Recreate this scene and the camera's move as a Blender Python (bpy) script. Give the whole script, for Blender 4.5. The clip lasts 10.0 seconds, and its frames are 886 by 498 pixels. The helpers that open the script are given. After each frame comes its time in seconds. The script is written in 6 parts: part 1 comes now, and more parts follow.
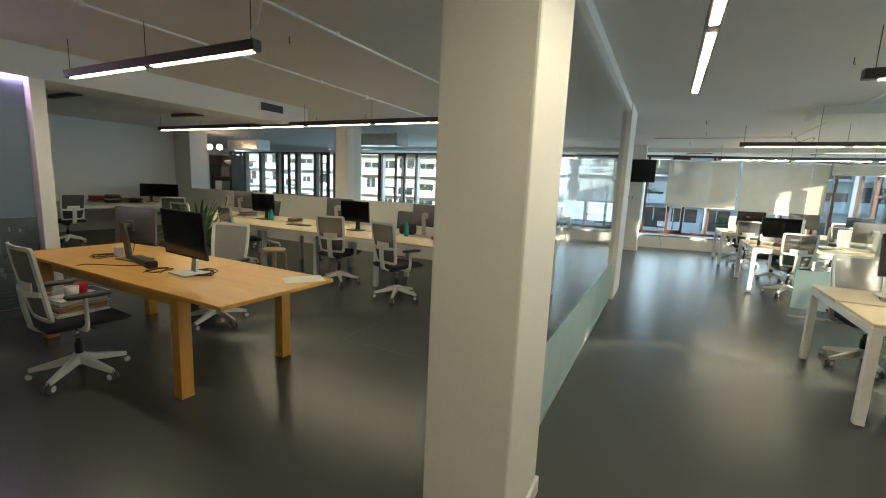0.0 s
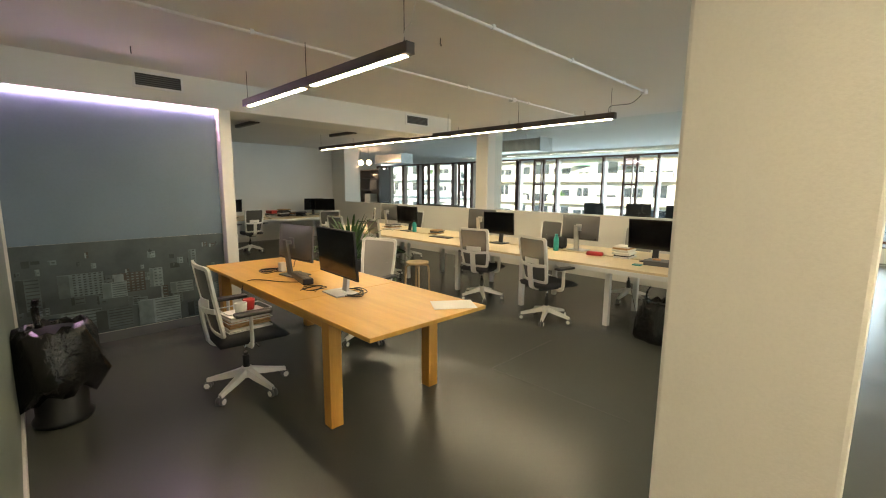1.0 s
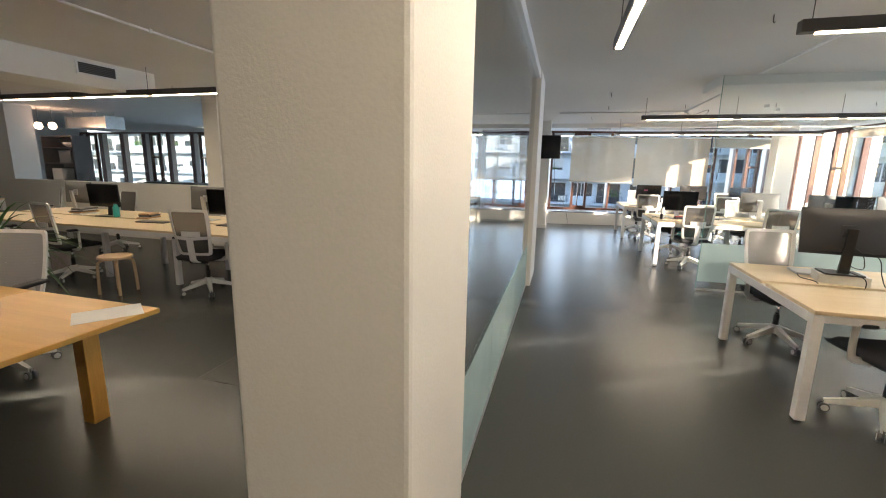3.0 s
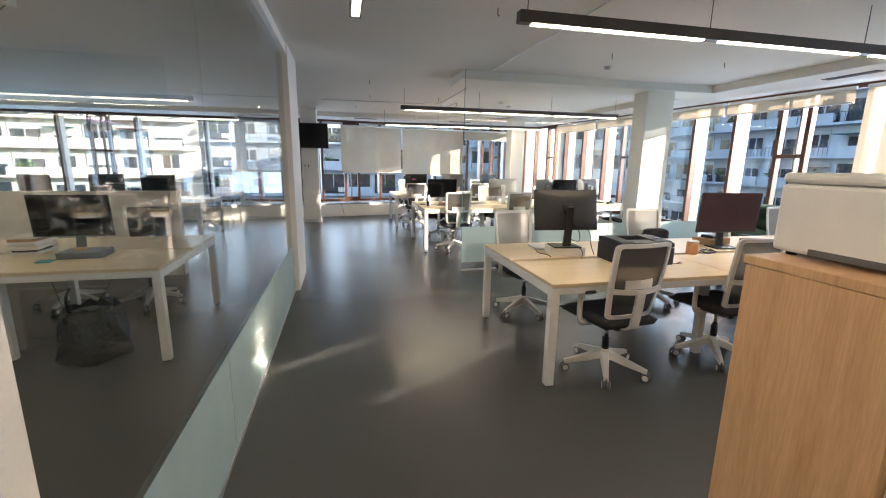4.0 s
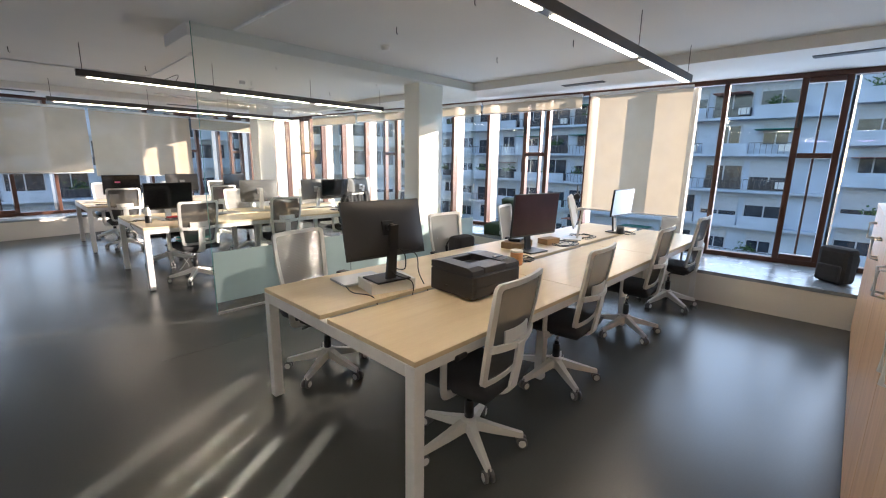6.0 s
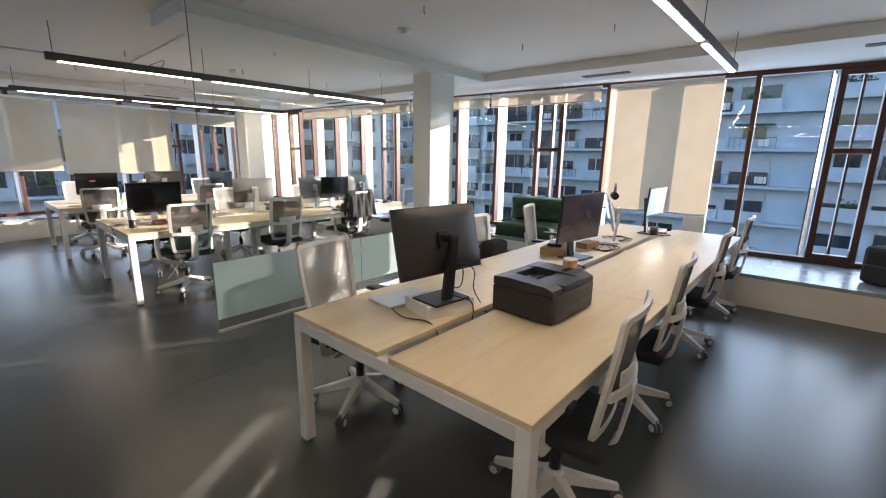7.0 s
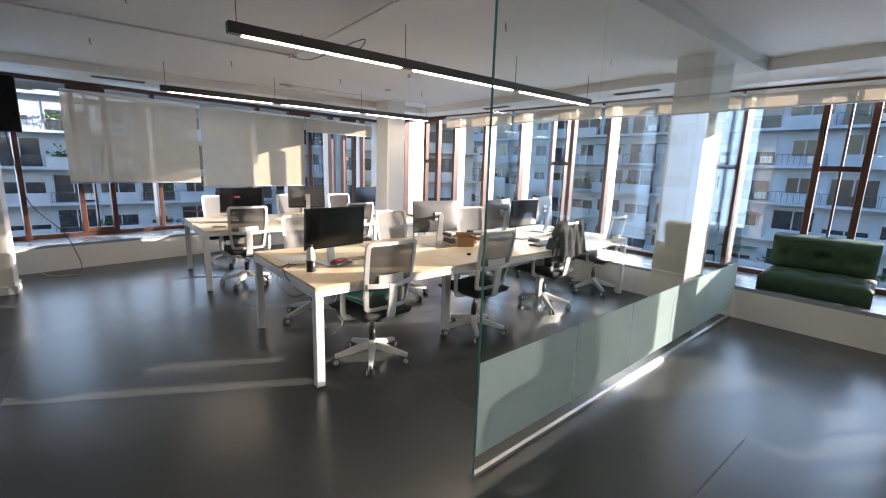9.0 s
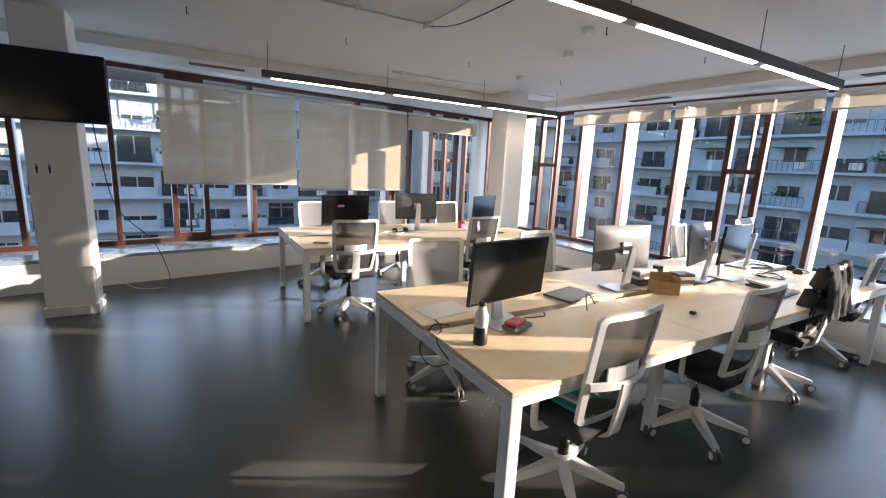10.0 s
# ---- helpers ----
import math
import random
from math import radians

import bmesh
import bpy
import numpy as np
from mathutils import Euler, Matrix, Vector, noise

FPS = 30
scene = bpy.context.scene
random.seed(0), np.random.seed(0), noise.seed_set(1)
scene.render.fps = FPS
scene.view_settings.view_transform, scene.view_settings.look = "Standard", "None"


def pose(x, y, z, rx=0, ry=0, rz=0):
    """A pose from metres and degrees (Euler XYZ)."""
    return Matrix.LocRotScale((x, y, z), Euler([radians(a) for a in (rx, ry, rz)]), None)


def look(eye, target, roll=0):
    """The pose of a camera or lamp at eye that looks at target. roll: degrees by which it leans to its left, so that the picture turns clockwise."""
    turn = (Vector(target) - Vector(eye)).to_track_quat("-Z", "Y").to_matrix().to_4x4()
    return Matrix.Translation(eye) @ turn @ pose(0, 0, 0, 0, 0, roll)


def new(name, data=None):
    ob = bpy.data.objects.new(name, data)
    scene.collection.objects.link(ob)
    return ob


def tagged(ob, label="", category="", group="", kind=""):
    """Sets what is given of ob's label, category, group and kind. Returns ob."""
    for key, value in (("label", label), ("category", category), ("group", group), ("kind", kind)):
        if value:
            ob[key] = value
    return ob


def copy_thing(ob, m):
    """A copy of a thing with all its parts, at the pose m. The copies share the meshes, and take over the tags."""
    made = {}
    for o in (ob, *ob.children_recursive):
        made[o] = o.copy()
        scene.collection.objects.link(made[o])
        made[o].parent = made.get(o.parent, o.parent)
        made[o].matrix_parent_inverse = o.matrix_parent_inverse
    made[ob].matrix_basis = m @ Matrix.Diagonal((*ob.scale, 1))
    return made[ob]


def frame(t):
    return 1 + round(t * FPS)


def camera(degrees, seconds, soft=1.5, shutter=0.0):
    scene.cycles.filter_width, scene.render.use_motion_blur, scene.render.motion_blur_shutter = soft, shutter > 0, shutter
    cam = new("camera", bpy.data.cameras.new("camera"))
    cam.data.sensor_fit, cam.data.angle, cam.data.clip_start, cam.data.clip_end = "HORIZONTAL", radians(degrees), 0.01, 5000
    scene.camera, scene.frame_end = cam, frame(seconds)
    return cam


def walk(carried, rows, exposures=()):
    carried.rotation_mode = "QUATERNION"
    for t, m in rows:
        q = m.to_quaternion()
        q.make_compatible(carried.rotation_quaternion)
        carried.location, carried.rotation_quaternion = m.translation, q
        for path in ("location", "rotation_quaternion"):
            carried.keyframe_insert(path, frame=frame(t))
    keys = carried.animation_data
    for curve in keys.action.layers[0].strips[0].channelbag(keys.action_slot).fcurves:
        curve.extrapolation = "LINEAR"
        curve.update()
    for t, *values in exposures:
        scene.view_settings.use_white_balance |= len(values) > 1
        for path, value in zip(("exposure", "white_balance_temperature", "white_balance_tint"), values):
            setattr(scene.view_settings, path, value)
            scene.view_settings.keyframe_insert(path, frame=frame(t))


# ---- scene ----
cam = camera(92.3, 10.0, soft=1.1)
PATH = [
    (0, (1.055, 0.793, 1.551), (0.153, 2.551, 1.243), 2.5),
    (0.5, (0.958, 1.027, 1.577), (-0.481, 2.38, 1.261), 1.4),
    (1, (0.595, 1.096, 1.576), (-0.803, 2.496, 1.284), 0.4),
    (1.5, (0.576, 1.106, 1.571), (-0.804, 2.522, 1.274), 0.6),
    (2, (0.625, 1.173, 1.557), (-0.635, 2.689, 1.218), -0.2),
    (2.5, (0.749, 1.392, 1.56), (-0.22, 3.104, 1.201), 0.1),
    (3, (0.864, 1.612, 1.554), (0.344, 3.505, 1.17), 1.1),
    (3.2, (0.941, 1.715, 1.541), (0.615, 3.649, 1.151), 1.0),
    (4.3, (1.133, 2.297, 1.522), (1.839, 4.122, 1.107), 0.8),
    (4.5, (1.206, 2.422, 1.529), (2.068, 4.179, 1.117), 0.7),
    (5, (1.293, 2.693, 1.55), (2.445, 4.276, 1.142), 0.7),
    (5.5, (1.26, 3.059, 1.536), (2.577, 4.51, 1.138), 1.0),
    (5.7, (1.278, 3.199, 1.537), (2.639, 4.609, 1.136), 1.0),
    (6.8, (1.324, 3.886, 1.558), (2.805, 5.162, 1.136), 1.0),
    (7, (1.318, 4.018, 1.548), (2.789, 5.302, 1.12), 0.9),
    (7.5, (1.35, 4.416, 1.542), (2.779, 5.748, 1.115), 1.1),
    (8, (1.34, 4.789, 1.55), (2.71, 6.183, 1.127), 1.5),
    (8.5, (1.323, 5.602, 1.551), (2.591, 7.1, 1.17), 2.0),
    (9, (1.291, 6.411, 1.561), (2.537, 7.929, 1.18), 1.8),
    (9.5, (1.351, 7.227, 1.551), (2.548, 8.781, 1.163), 2.3),
    (10, (1.381, 7.941, 1.568), (2.375, 9.634, 1.182), 2.8),
]
walk(cam, [(t, look(eye, target, roll)) for t, eye, target, roll in PATH],
     [(0.0, 2.35, 6350, 1), (0.5, 2.75, 7400, 6), (1.0, 3.15, 7250, 5), (1.5, 3.25, 7000, 13), (2.0, 3.1, 6700, 13), (3.0, 2.55, 6400, 15), (4.5, 2.28, 6300, 18), (5.0, 2.42, 6300, 19), (5.5, 2.2, 6150, 18), (7.0, 1.85, 6200, 18), (8.0, 1.7, 6300, 18), (9.0, 1.8, 6050, 18), (9.5, 1.65, 6050, 19), (10.0, 1.65, 6050, 19)])

# ---- world, sun, lights ----
SUN_EL, SUN_DIR = radians(12.3), Vector((0.8854, -0.4648, 0))
world = bpy.data.worlds.new("sky")
scene.world = world
world.use_nodes = True
wn = world.node_tree
sky = wn.nodes.new("ShaderNodeTexSky")
sky.sky_type, sky.sun_disc = "NISHITA", False
sky.sun_elevation, sky.sun_rotation = SUN_EL, math.atan2(SUN_DIR.x, SUN_DIR.y)
wn.links.new(sky.outputs[0], wn.nodes["Background"].inputs[0])
wn.nodes["Background"].inputs[1].default_value = 0.15
sun = new("sun", bpy.data.lights.new("sun", "SUN"))
sun.data.energy, sun.data.angle, sun.data.color = 4.4, radians(0.5), (1.0, 0.86, 0.68)
toward = Vector((SUN_DIR.x * math.cos(SUN_EL), SUN_DIR.y * math.cos(SUN_EL), math.sin(SUN_EL)))
sun.matrix_world = look(toward * 50, (0, 0, 0))


def sky_light(x, y, z, target, w, h, power):
    """Sky light that enters through a window's opening."""
    ob = new("window_daylight", bpy.data.lights.new("window_daylight", "AREA"))
    ob.data.shape, ob.data.size, ob.data.size_y = "RECTANGLE", w, h
    ob.data.energy, ob.data.color = power, (0.62, 0.80, 1.0)
    ob.matrix_world = look((x, y, z), target)
    return ob


sky_light(8.2, 5.5, 1.5, (0, 5.5, 1.0), 5.5, 2.0, 34)
sky_light(8.2, 11.5, 1.5, (0, 11.5, 1.0), 6.0, 2.0, 34)
sky_light(3.0, 15.45, 1.5, (5.25, 1.3, 1.0), 7.5, 1.9, 28)
sky_light(-6.0, 15.05, 1.5, (-6.0, 0, 1.0), 9.0, 1.9, 40)


# the sun mirrored by the clear glass partition, bay by bay of the windows
GLASS = pose(2.658, 7.776, 0, 0, 0, 1.75)


def sun_glint(x, z0, z1, width, watts):
    """A narrow sheet of sunlight thrown back by the glass."""
    n = (GLASS.to_3x3() @ Vector((0, -1, 0))).normalized()
    way = -toward
    way = way - 2 * way.dot(n) * n
    at = GLASS @ Vector((x - 2.658, -0.012, (z0 + z1) / 2)) + way * 0.1
    ob = new("sun_on_glass", bpy.data.lights.new("sun_on_glass", "AREA"))
    ob.data.shape, ob.data.size, ob.data.size_y = "RECTANGLE", width, (z1 - z0) * math.cos(SUN_EL)
    ob.data.spread, ob.data.color = radians(0.35), (1.0, 0.88, 0.72)
    ob.data.energy = watts * width * (z1 - z0)
    ob.matrix_world = look(at, at + way)


for x, z0, z1, width, watts in ((4.89, 0.64, 1.9, 0.11, 4.5), (5.2, 1.3, 1.75, 0.07, 16), (5.48, 0.84, 1.75, 0.07, 14), (5.8, 0.93, 1.14, 0.06, 16), (6.12, 1.0, 1.21, 0.06, 16), (6.6, 1.05, 1.37, 0.08, 5)):
    sun_glint(x, z0, z1, width, watts)


# ---- materials ----
def material(name, base, rough=0.5, metal=0.0, vary=0.08, scale=6.0, bump=0.0, bscale=40.0, fine=0.04, coat=0.0, tint=None, soft=0.3, calm=False):
    """A painted, moulded or woven surface with variation at two scales."""
    m = bpy.data.materials.new(name)
    m.use_nodes = True
    nt = m.node_tree
    N, L = nt.nodes, nt.links
    p = N["Principled BSDF"]
    p.inputs["Roughness"].default_value, p.inputs["Metallic"].default_value = rough, metal
    p.inputs["Coat Weight"].default_value = coat
    co = N.new("ShaderNodeTexCoord")
    n1, n2 = N.new("ShaderNodeTexNoise"), N.new("ShaderNodeTexNoise")
    n1.inputs["Scale"].default_value, n1.inputs["Detail"].default_value = scale, 4
    n2.inputs["Scale"].default_value, n2.inputs["Detail"].default_value = bscale, 3
    L.new(co.outputs["Object"], n1.inputs["Vector"])
    L.new(co.outputs["Object"], n2.inputs["Vector"])
    r1 = N.new("ShaderNodeValToRGB")
    b2 = tint or [c * (1 - 2.2 * vary) for c in base]
    r1.color_ramp.elements[0].position, r1.color_ramp.elements[1].position = soft, 1 - soft
    r1.color_ramp.elements[0].color, r1.color_ramp.elements[1].color = (*b2, 1), (*base, 1)
    L.new(n1.outputs["Fac"], r1.inputs[0])
    mx = N.new("ShaderNodeMix")
    mx.data_type, mx.blend_type = "RGBA", "MULTIPLY"
    mx.inputs["Factor"].default_value = min(1.0, fine * 4)
    r2 = N.new("ShaderNodeValToRGB")
    r2.color_ramp.elements[0].color, r2.color_ramp.elements[1].color = (0.6, 0.6, 0.6, 1), (1, 1, 1, 1)
    r2.color_ramp.elements[1].position = 0.6
    L.new(n2.outputs["Fac"], r2.inputs[0])
    L.new(r1.outputs[0], mx.inputs["A"])
    L.new(r2.outputs[0], mx.inputs["B"])
    L.new(mx.outputs["Result"], p.inputs["Base Color"])
    ra = N.new("ShaderNodeMapRange")
    ra.inputs["To Min"].default_value, ra.inputs["To Max"].default_value = max(0.02, rough - 0.07), min(1, rough + 0.09)
    L.new(n1.outputs["Fac"], ra.inputs["Value"])
    if calm:
        p.inputs["Specular IOR Level"].default_value = 0.4
        n1.inputs["Detail"].default_value, n1.inputs["Roughness"].default_value = 1.0, 0.3
    else:
        L.new(ra.outputs[0], p.inputs["Roughness"])
    if bump:
        bm_ = N.new("ShaderNodeBump")
        bm_.inputs["Strength"].default_value, bm_.inputs["Distance"].default_value = bump, 0.01
        L.new(n2.outputs["Fac"], bm_.inputs["Height"])
        L.new(bm_.outputs[0], p.inputs["Normal"])
    return m


def wood(name, light, dark, along="X", ring=9.0, rough=0.42, stretch=14.0, contrast=0.5):
    m = bpy.data.materials.new(name)
    m.use_nodes = True
    N, L = m.node_tree.nodes, m.node_tree.links
    p = N["Principled BSDF"]
    p.inputs["Roughness"].default_value = rough
    co, mp = N.new("ShaderNodeTexCoord"), N.new("ShaderNodeMapping")
    mp.inputs["Scale"].default_value = {"X": (1, stretch, stretch), "Y": (stretch, 1, stretch), "Z": (stretch, stretch, 1)}[along]
    L.new(co.outputs["Object"], mp.inputs["Vector"])
    n1, n2 = N.new("ShaderNodeTexNoise"), N.new("ShaderNodeTexNoise")
    n1.inputs["Scale"].default_value, n1.inputs["Detail"].default_value, n1.inputs["Distortion"].default_value = ring * 0.12, 6, 0.6
    n2.inputs["Scale"].default_value, n2.inputs["Detail"].default_value = ring * 1.6, 5
    L.new(mp.outputs[0], n1.inputs["Vector"])
    L.new(mp.outputs[0], n2.inputs["Vector"])
    a = N.new("ShaderNodeMath")
    a.operation = "MULTIPLY_ADD"
    a.inputs[1].default_value = contrast
    L.new(n2.outputs["Fac"], a.inputs[0])
    L.new(n1.outputs["Fac"], a.inputs[2])
    r = N.new("ShaderNodeValToRGB")
    r.color_ramp.elements[0].position, r.color_ramp.elements[1].position = 0.45, 0.95
    r.color_ramp.elements[0].color, r.color_ramp.elements[1].color = (*dark, 1), (*light, 1)
    L.new(a.outputs[0], r.inputs[0])
    L.new(r.outputs[0], p.inputs["Base Color"])
    b = N.new("ShaderNodeBump")
    b.inputs["Strength"].default_value, b.inputs["Distance"].default_value = 0.08, 0.004
    L.new(n2.outputs["Fac"], b.inputs["Height"])
    L.new(b.outputs[0], p.inputs["Normal"])
    return m


def pane_material(name, tint, gloss=0.03, rough=0.0):
    """A thin clear sheet: straight transmission with Fresnel gloss."""
    m = bpy.data.materials.new(name)
    m.use_nodes = True
    N, L = m.node_tree.nodes, m.node_tree.links
    N.remove(N["Principled BSDF"])
    tr, gl, fr, mx = N.new("ShaderNodeBsdfTransparent"), N.new("ShaderNodeBsdfGlossy"), N.new("ShaderNodeLayerWeight"), N.new("ShaderNodeMixShader")
    tr.inputs[0].default_value = (*tint, 1)
    gl.inputs["Roughness"].default_value = rough
    pw, ad = N.new("ShaderNodeMath"), N.new("ShaderNodeMath")
    pw.operation, ad.operation = "POWER", "MULTIPLY_ADD"
    pw.inputs[1].default_value = 5.0
    ad.inputs[1].default_value, ad.inputs[2].default_value = 0.9, gloss
    fr.inputs["Blend"].default_value = 0.5
    L.new(fr.outputs["Facing"], pw.inputs[0])
    L.new(pw.outputs[0], ad.inputs[0])
    L.new(ad.outputs[0], mx.inputs[0])
    L.new(tr.outputs[0], mx.inputs[1])
    L.new(gl.outputs[0], mx.inputs[2])
    L.new(mx.outputs[0], N["Material Output"].inputs[0])
    return m


def sheer(name, colour, through_part, clear_part, weave=600.0):
    """A woven sheet that lets light and some sight through."""
    m = bpy.data.materials.new(name)
    m.use_nodes = True
    N, L = m.node_tree.nodes, m.node_tree.links
    N.remove(N["Principled BSDF"])
    df, tl, tr = N.new("ShaderNodeBsdfDiffuse"), N.new("ShaderNodeBsdfTranslucent"), N.new("ShaderNodeBsdfTransparent")
    co, ns, rp = N.new("ShaderNodeTexCoord"), N.new("ShaderNodeTexNoise"), N.new("ShaderNodeValToRGB")
    ns.inputs["Scale"].default_value, ns.inputs["Detail"].default_value = 5, 4
    L.new(co.outputs["Object"], ns.inputs["Vector"])
    rp.color_ramp.elements[0].color = (*[c * 0.86 for c in colour], 1)
    rp.color_ramp.elements[1].color = (*colour, 1)
    L.new(ns.outputs["Fac"], rp.inputs[0])
    L.new(rp.outputs[0], df.inputs[0])
    L.new(rp.outputs[0], tl.inputs[0])
    m1, m2 = N.new("ShaderNodeMixShader"), N.new("ShaderNodeMixShader")
    m1.inputs[0].default_value = through_part
    L.new(df.outputs[0], m1.inputs[1])
    L.new(tl.outputs[0], m1.inputs[2])
    m2.inputs[0].default_value = clear_part
    wv = N.new("ShaderNodeTexWave")
    wv.inputs["Scale"].default_value, wv.bands_direction = weave / 20, "Z"
    L.new(co.outputs["Object"], wv.inputs["Vector"])
    mr = N.new("ShaderNodeMapRange")
    mr.inputs["To Min"].default_value, mr.inputs["To Max"].default_value = clear_part * 0.8, clear_part * 1.2
    L.new(wv.outputs["Fac"], mr.inputs["Value"])
    if weave:
        L.new(mr.outputs[0], m2.inputs[0])
    L.new(m1.outputs[0], m2.inputs[1])
    L.new(tr.outputs[0], m2.inputs[2])
    L.new(m2.outputs[0], N["Material Output"].inputs[0])
    return m


def glow(name, colour, strength):
    m = bpy.data.materials.new(name)
    m.use_nodes = True
    p = m.node_tree.nodes["Principled BSDF"]
    p.inputs["Base Color"].default_value = (*colour, 1)
    p.inputs["Emission Color"].default_value = (*colour, 1)
    p.inputs["Emission Strength"].default_value = strength
    return m


WALL = material("white_wall_paint", (0.78, 0.76, 0.71), 0.75, vary=0.02, scale=1.2, bump=0.12, bscale=140)
CEIL = material("ceiling_paint", (0.72, 0.71, 0.68), 0.85, vary=0.03, scale=0.8, bump=0.1, bscale=90)
FLOOR = material("dark_vinyl_floor", (0.072, 0.077, 0.071), 0.27, vary=0.05, scale=0.5, bump=0.03, bscale=90, fine=0.05, soft=0.05, calm=True)
SEAM = material("floor_seam", (0.035, 0.034, 0.033), 0.6)
SIDEWALL = material("grey_green_paint", (0.22, 0.25, 0.21), 0.3, vary=0.05, scale=1.5, bump=0.1, bscale=140)
SKIRT = material("white_skirting", (0.75, 0.74, 0.71), 0.5)
BRONZE = material("brown_aluminium", (0.10, 0.042, 0.028), 0.38, 0.3, vary=0.12, scale=3)
# brown frame with the sun on its side mixed into the colour
SUNLIT_FRAME = material("sunlit_brown_aluminium", (0.62, 0.49, 0.40), 0.45, 0.2)
SILL = material("grey_stone_sill", (0.30, 0.34, 0.37), 0.25, vary=0.1, scale=5)
BIRCH = wood("birch_laminate", (0.76, 0.63, 0.42), (0.68, 0.54, 0.34), "X", 10, 0.38)
BEECH = wood("orange_beech", (0.64, 0.36, 0.080), (0.52, 0.27, 0.050), "X", 9, 0.33)
BEECH_Z = wood("orange_beech_leg", (0.60, 0.32, 0.075), (0.46, 0.22, 0.045), "Z", 9, 0.36)
OAK = wood("oak_veneer", (0.66, 0.42, 0.22), (0.46, 0.26, 0.12), "Z", 7, 0.45, contrast=0.65)
PINE = wood("pale_stool_wood", (0.62, 0.45, 0.27), (0.5, 0.33, 0.18), "Z", 9)
METAL_W = material("white_powder_coat", (0.80, 0.80, 0.79), 0.38, 0.0, vary=0.03)
PLASTIC_W = material("white_plastic", (0.74, 0.735, 0.70), 0.42, vary=0.03, bump=0.03, bscale=200)
PLASTIC_B = material("black_plastic", (0.013, 0.013, 0.0135), 0.42, vary=0.1, bump=0.04, bscale=200)
GREY_P = material("grey_plastic", (0.11, 0.112, 0.115), 0.45, vary=0.06, bump=0.05, bscale=220)
PRINT_G = material("printer_grey", (0.028, 0.028, 0.030), 0.4, vary=0.08, bump=0.04, bscale=240)
SCREEN = material("dark_screen", (0.006, 0.006, 0.007), 0.12, vary=0.05)
SILVER = material("silver_metal", (0.62, 0.62, 0.62), 0.38, 0.9, vary=0.04)
CHROME = material("chrome", (0.75, 0.75, 0.76), 0.1, 1.0, vary=0.02)
MESH = sheer("grey_chair_mesh", (0.42, 0.41, 0.39), 0.38, 0.15, 560.0)
MESH_D = sheer("dark_chair_mesh", (0.095, 0.094, 0.09), 0.35, 0.15, 560.0)
SEAT = material("charcoal_fabric", (0.034, 0.035, 0.038), 0.9, vary=0.12, scale=30, bump=0.3, bscale=500)
BLIND = sheer("beige_screen_blind", (0.54, 0.46, 0.34), 0.24, 0.15, 0)
CLEAR = pane_material("window_glass", (0.94, 0.97, 0.98))
GREEN_GLASS = pane_material("partition_glass", (0.955, 0.98, 0.97))
FROST = sheer("frosted_film", (0.60, 0.74, 0.73), 0.45, 0.26, 0)
GLASS_EDGE = material("green_glass_edge", (0.10, 0.30, 0.24), 0.1)
LAMP_BODY = material("brown_lamp_profile", (0.085, 0.075, 0.065), 0.45, 0.3)
LED = glow("led_diffuser", (1.0, 0.83, 0.58), 13.5)
LED_P = glow("violet_led_strip", (0.92, 0.58, 1.0), 6.0)
VENT = material("dark_vent", (0.05, 0.05, 0.045), 0.7)
CABLE = material("black_cable", (0.012, 0.012, 0.012), 0.5)
CABLE_W = material("white_cable", (0.7, 0.7, 0.68), 0.5)
PAPER = material("white_paper", (0.80, 0.79, 0.75), 0.8, vary=0.02)
GREEN_SOFA = material("green_velvet", (0.024, 0.064, 0.028), 0.8, vary=0.2, scale=14, bump=0.25, bscale=260)
BAG = material("black_bin_liner", (0.011, 0.010, 0.009), 0.16, vary=0.2, scale=9, bump=0.9, bscale=26)
LEAF = material("plant_leaf", (0.055, 0.14, 0.028), 0.42, vary=0.25, scale=20)
POT = material("dark_pot", (0.03, 0.028, 0.026), 0.5)
RED = material("red_plastic", (0.5, 0.03, 0.03), 0.4)
PINK = material("pink_note", (0.75, 0.16, 0.32), 0.7)
TEAL = material("teal_bottle", (0.03, 0.36, 0.33), 0.35)
ORANGE = material("orange_jar", (0.62, 0.30, 0.12), 0.4)
KRAFT = material("kraft_card", (0.48, 0.30, 0.15), 0.8, vary=0.1)
DARKWOOD = material("dark_shelf_wood", (0.05, 0.035, 0.028), 0.5, vary=0.2)
DUCT = material("galvanised_duct", (0.55, 0.55, 0.53), 0.32, 0.85, vary=0.12, scale=7)
SHADE_PIER = material("shade_pier_grey", (0.45, 0.42, 0.38), 0.8)
CONC = material("grey_concrete", (0.30, 0.30, 0.29), 0.85, vary=0.08)


# ---- mesh helpers ----
def bmn():
    return bmesh.new()


def box(bm, x0, y0, z0, x1, y1, z1, bev=0.0, m=None, mi=0):
    r = bmesh.ops.create_cube(bm, size=1)
    vs = r["verts"]
    for v in vs:
        v.co = Vector((x0 + (v.co.x + 0.5) * (x1 - x0), y0 + (v.co.y + 0.5) * (y1 - y0), z0 + (v.co.z + 0.5) * (z1 - z0)))
    fs = list({f for v in vs for f in v.link_faces})
    for f in fs:
        f.material_index = mi
    if bev:
        es = list({e for v in vs for e in v.link_edges})
        r2 = bmesh.ops.bevel(bm, geom=es, offset=bev, segments=2, affect="EDGES", profile=0.5)
        vs = list({v for f in r2["faces"] for v in f.verts} | {v for v in vs if v.is_valid})
    if m is not None:
        for v in vs:
            v.co = m @ v.co
    return bm


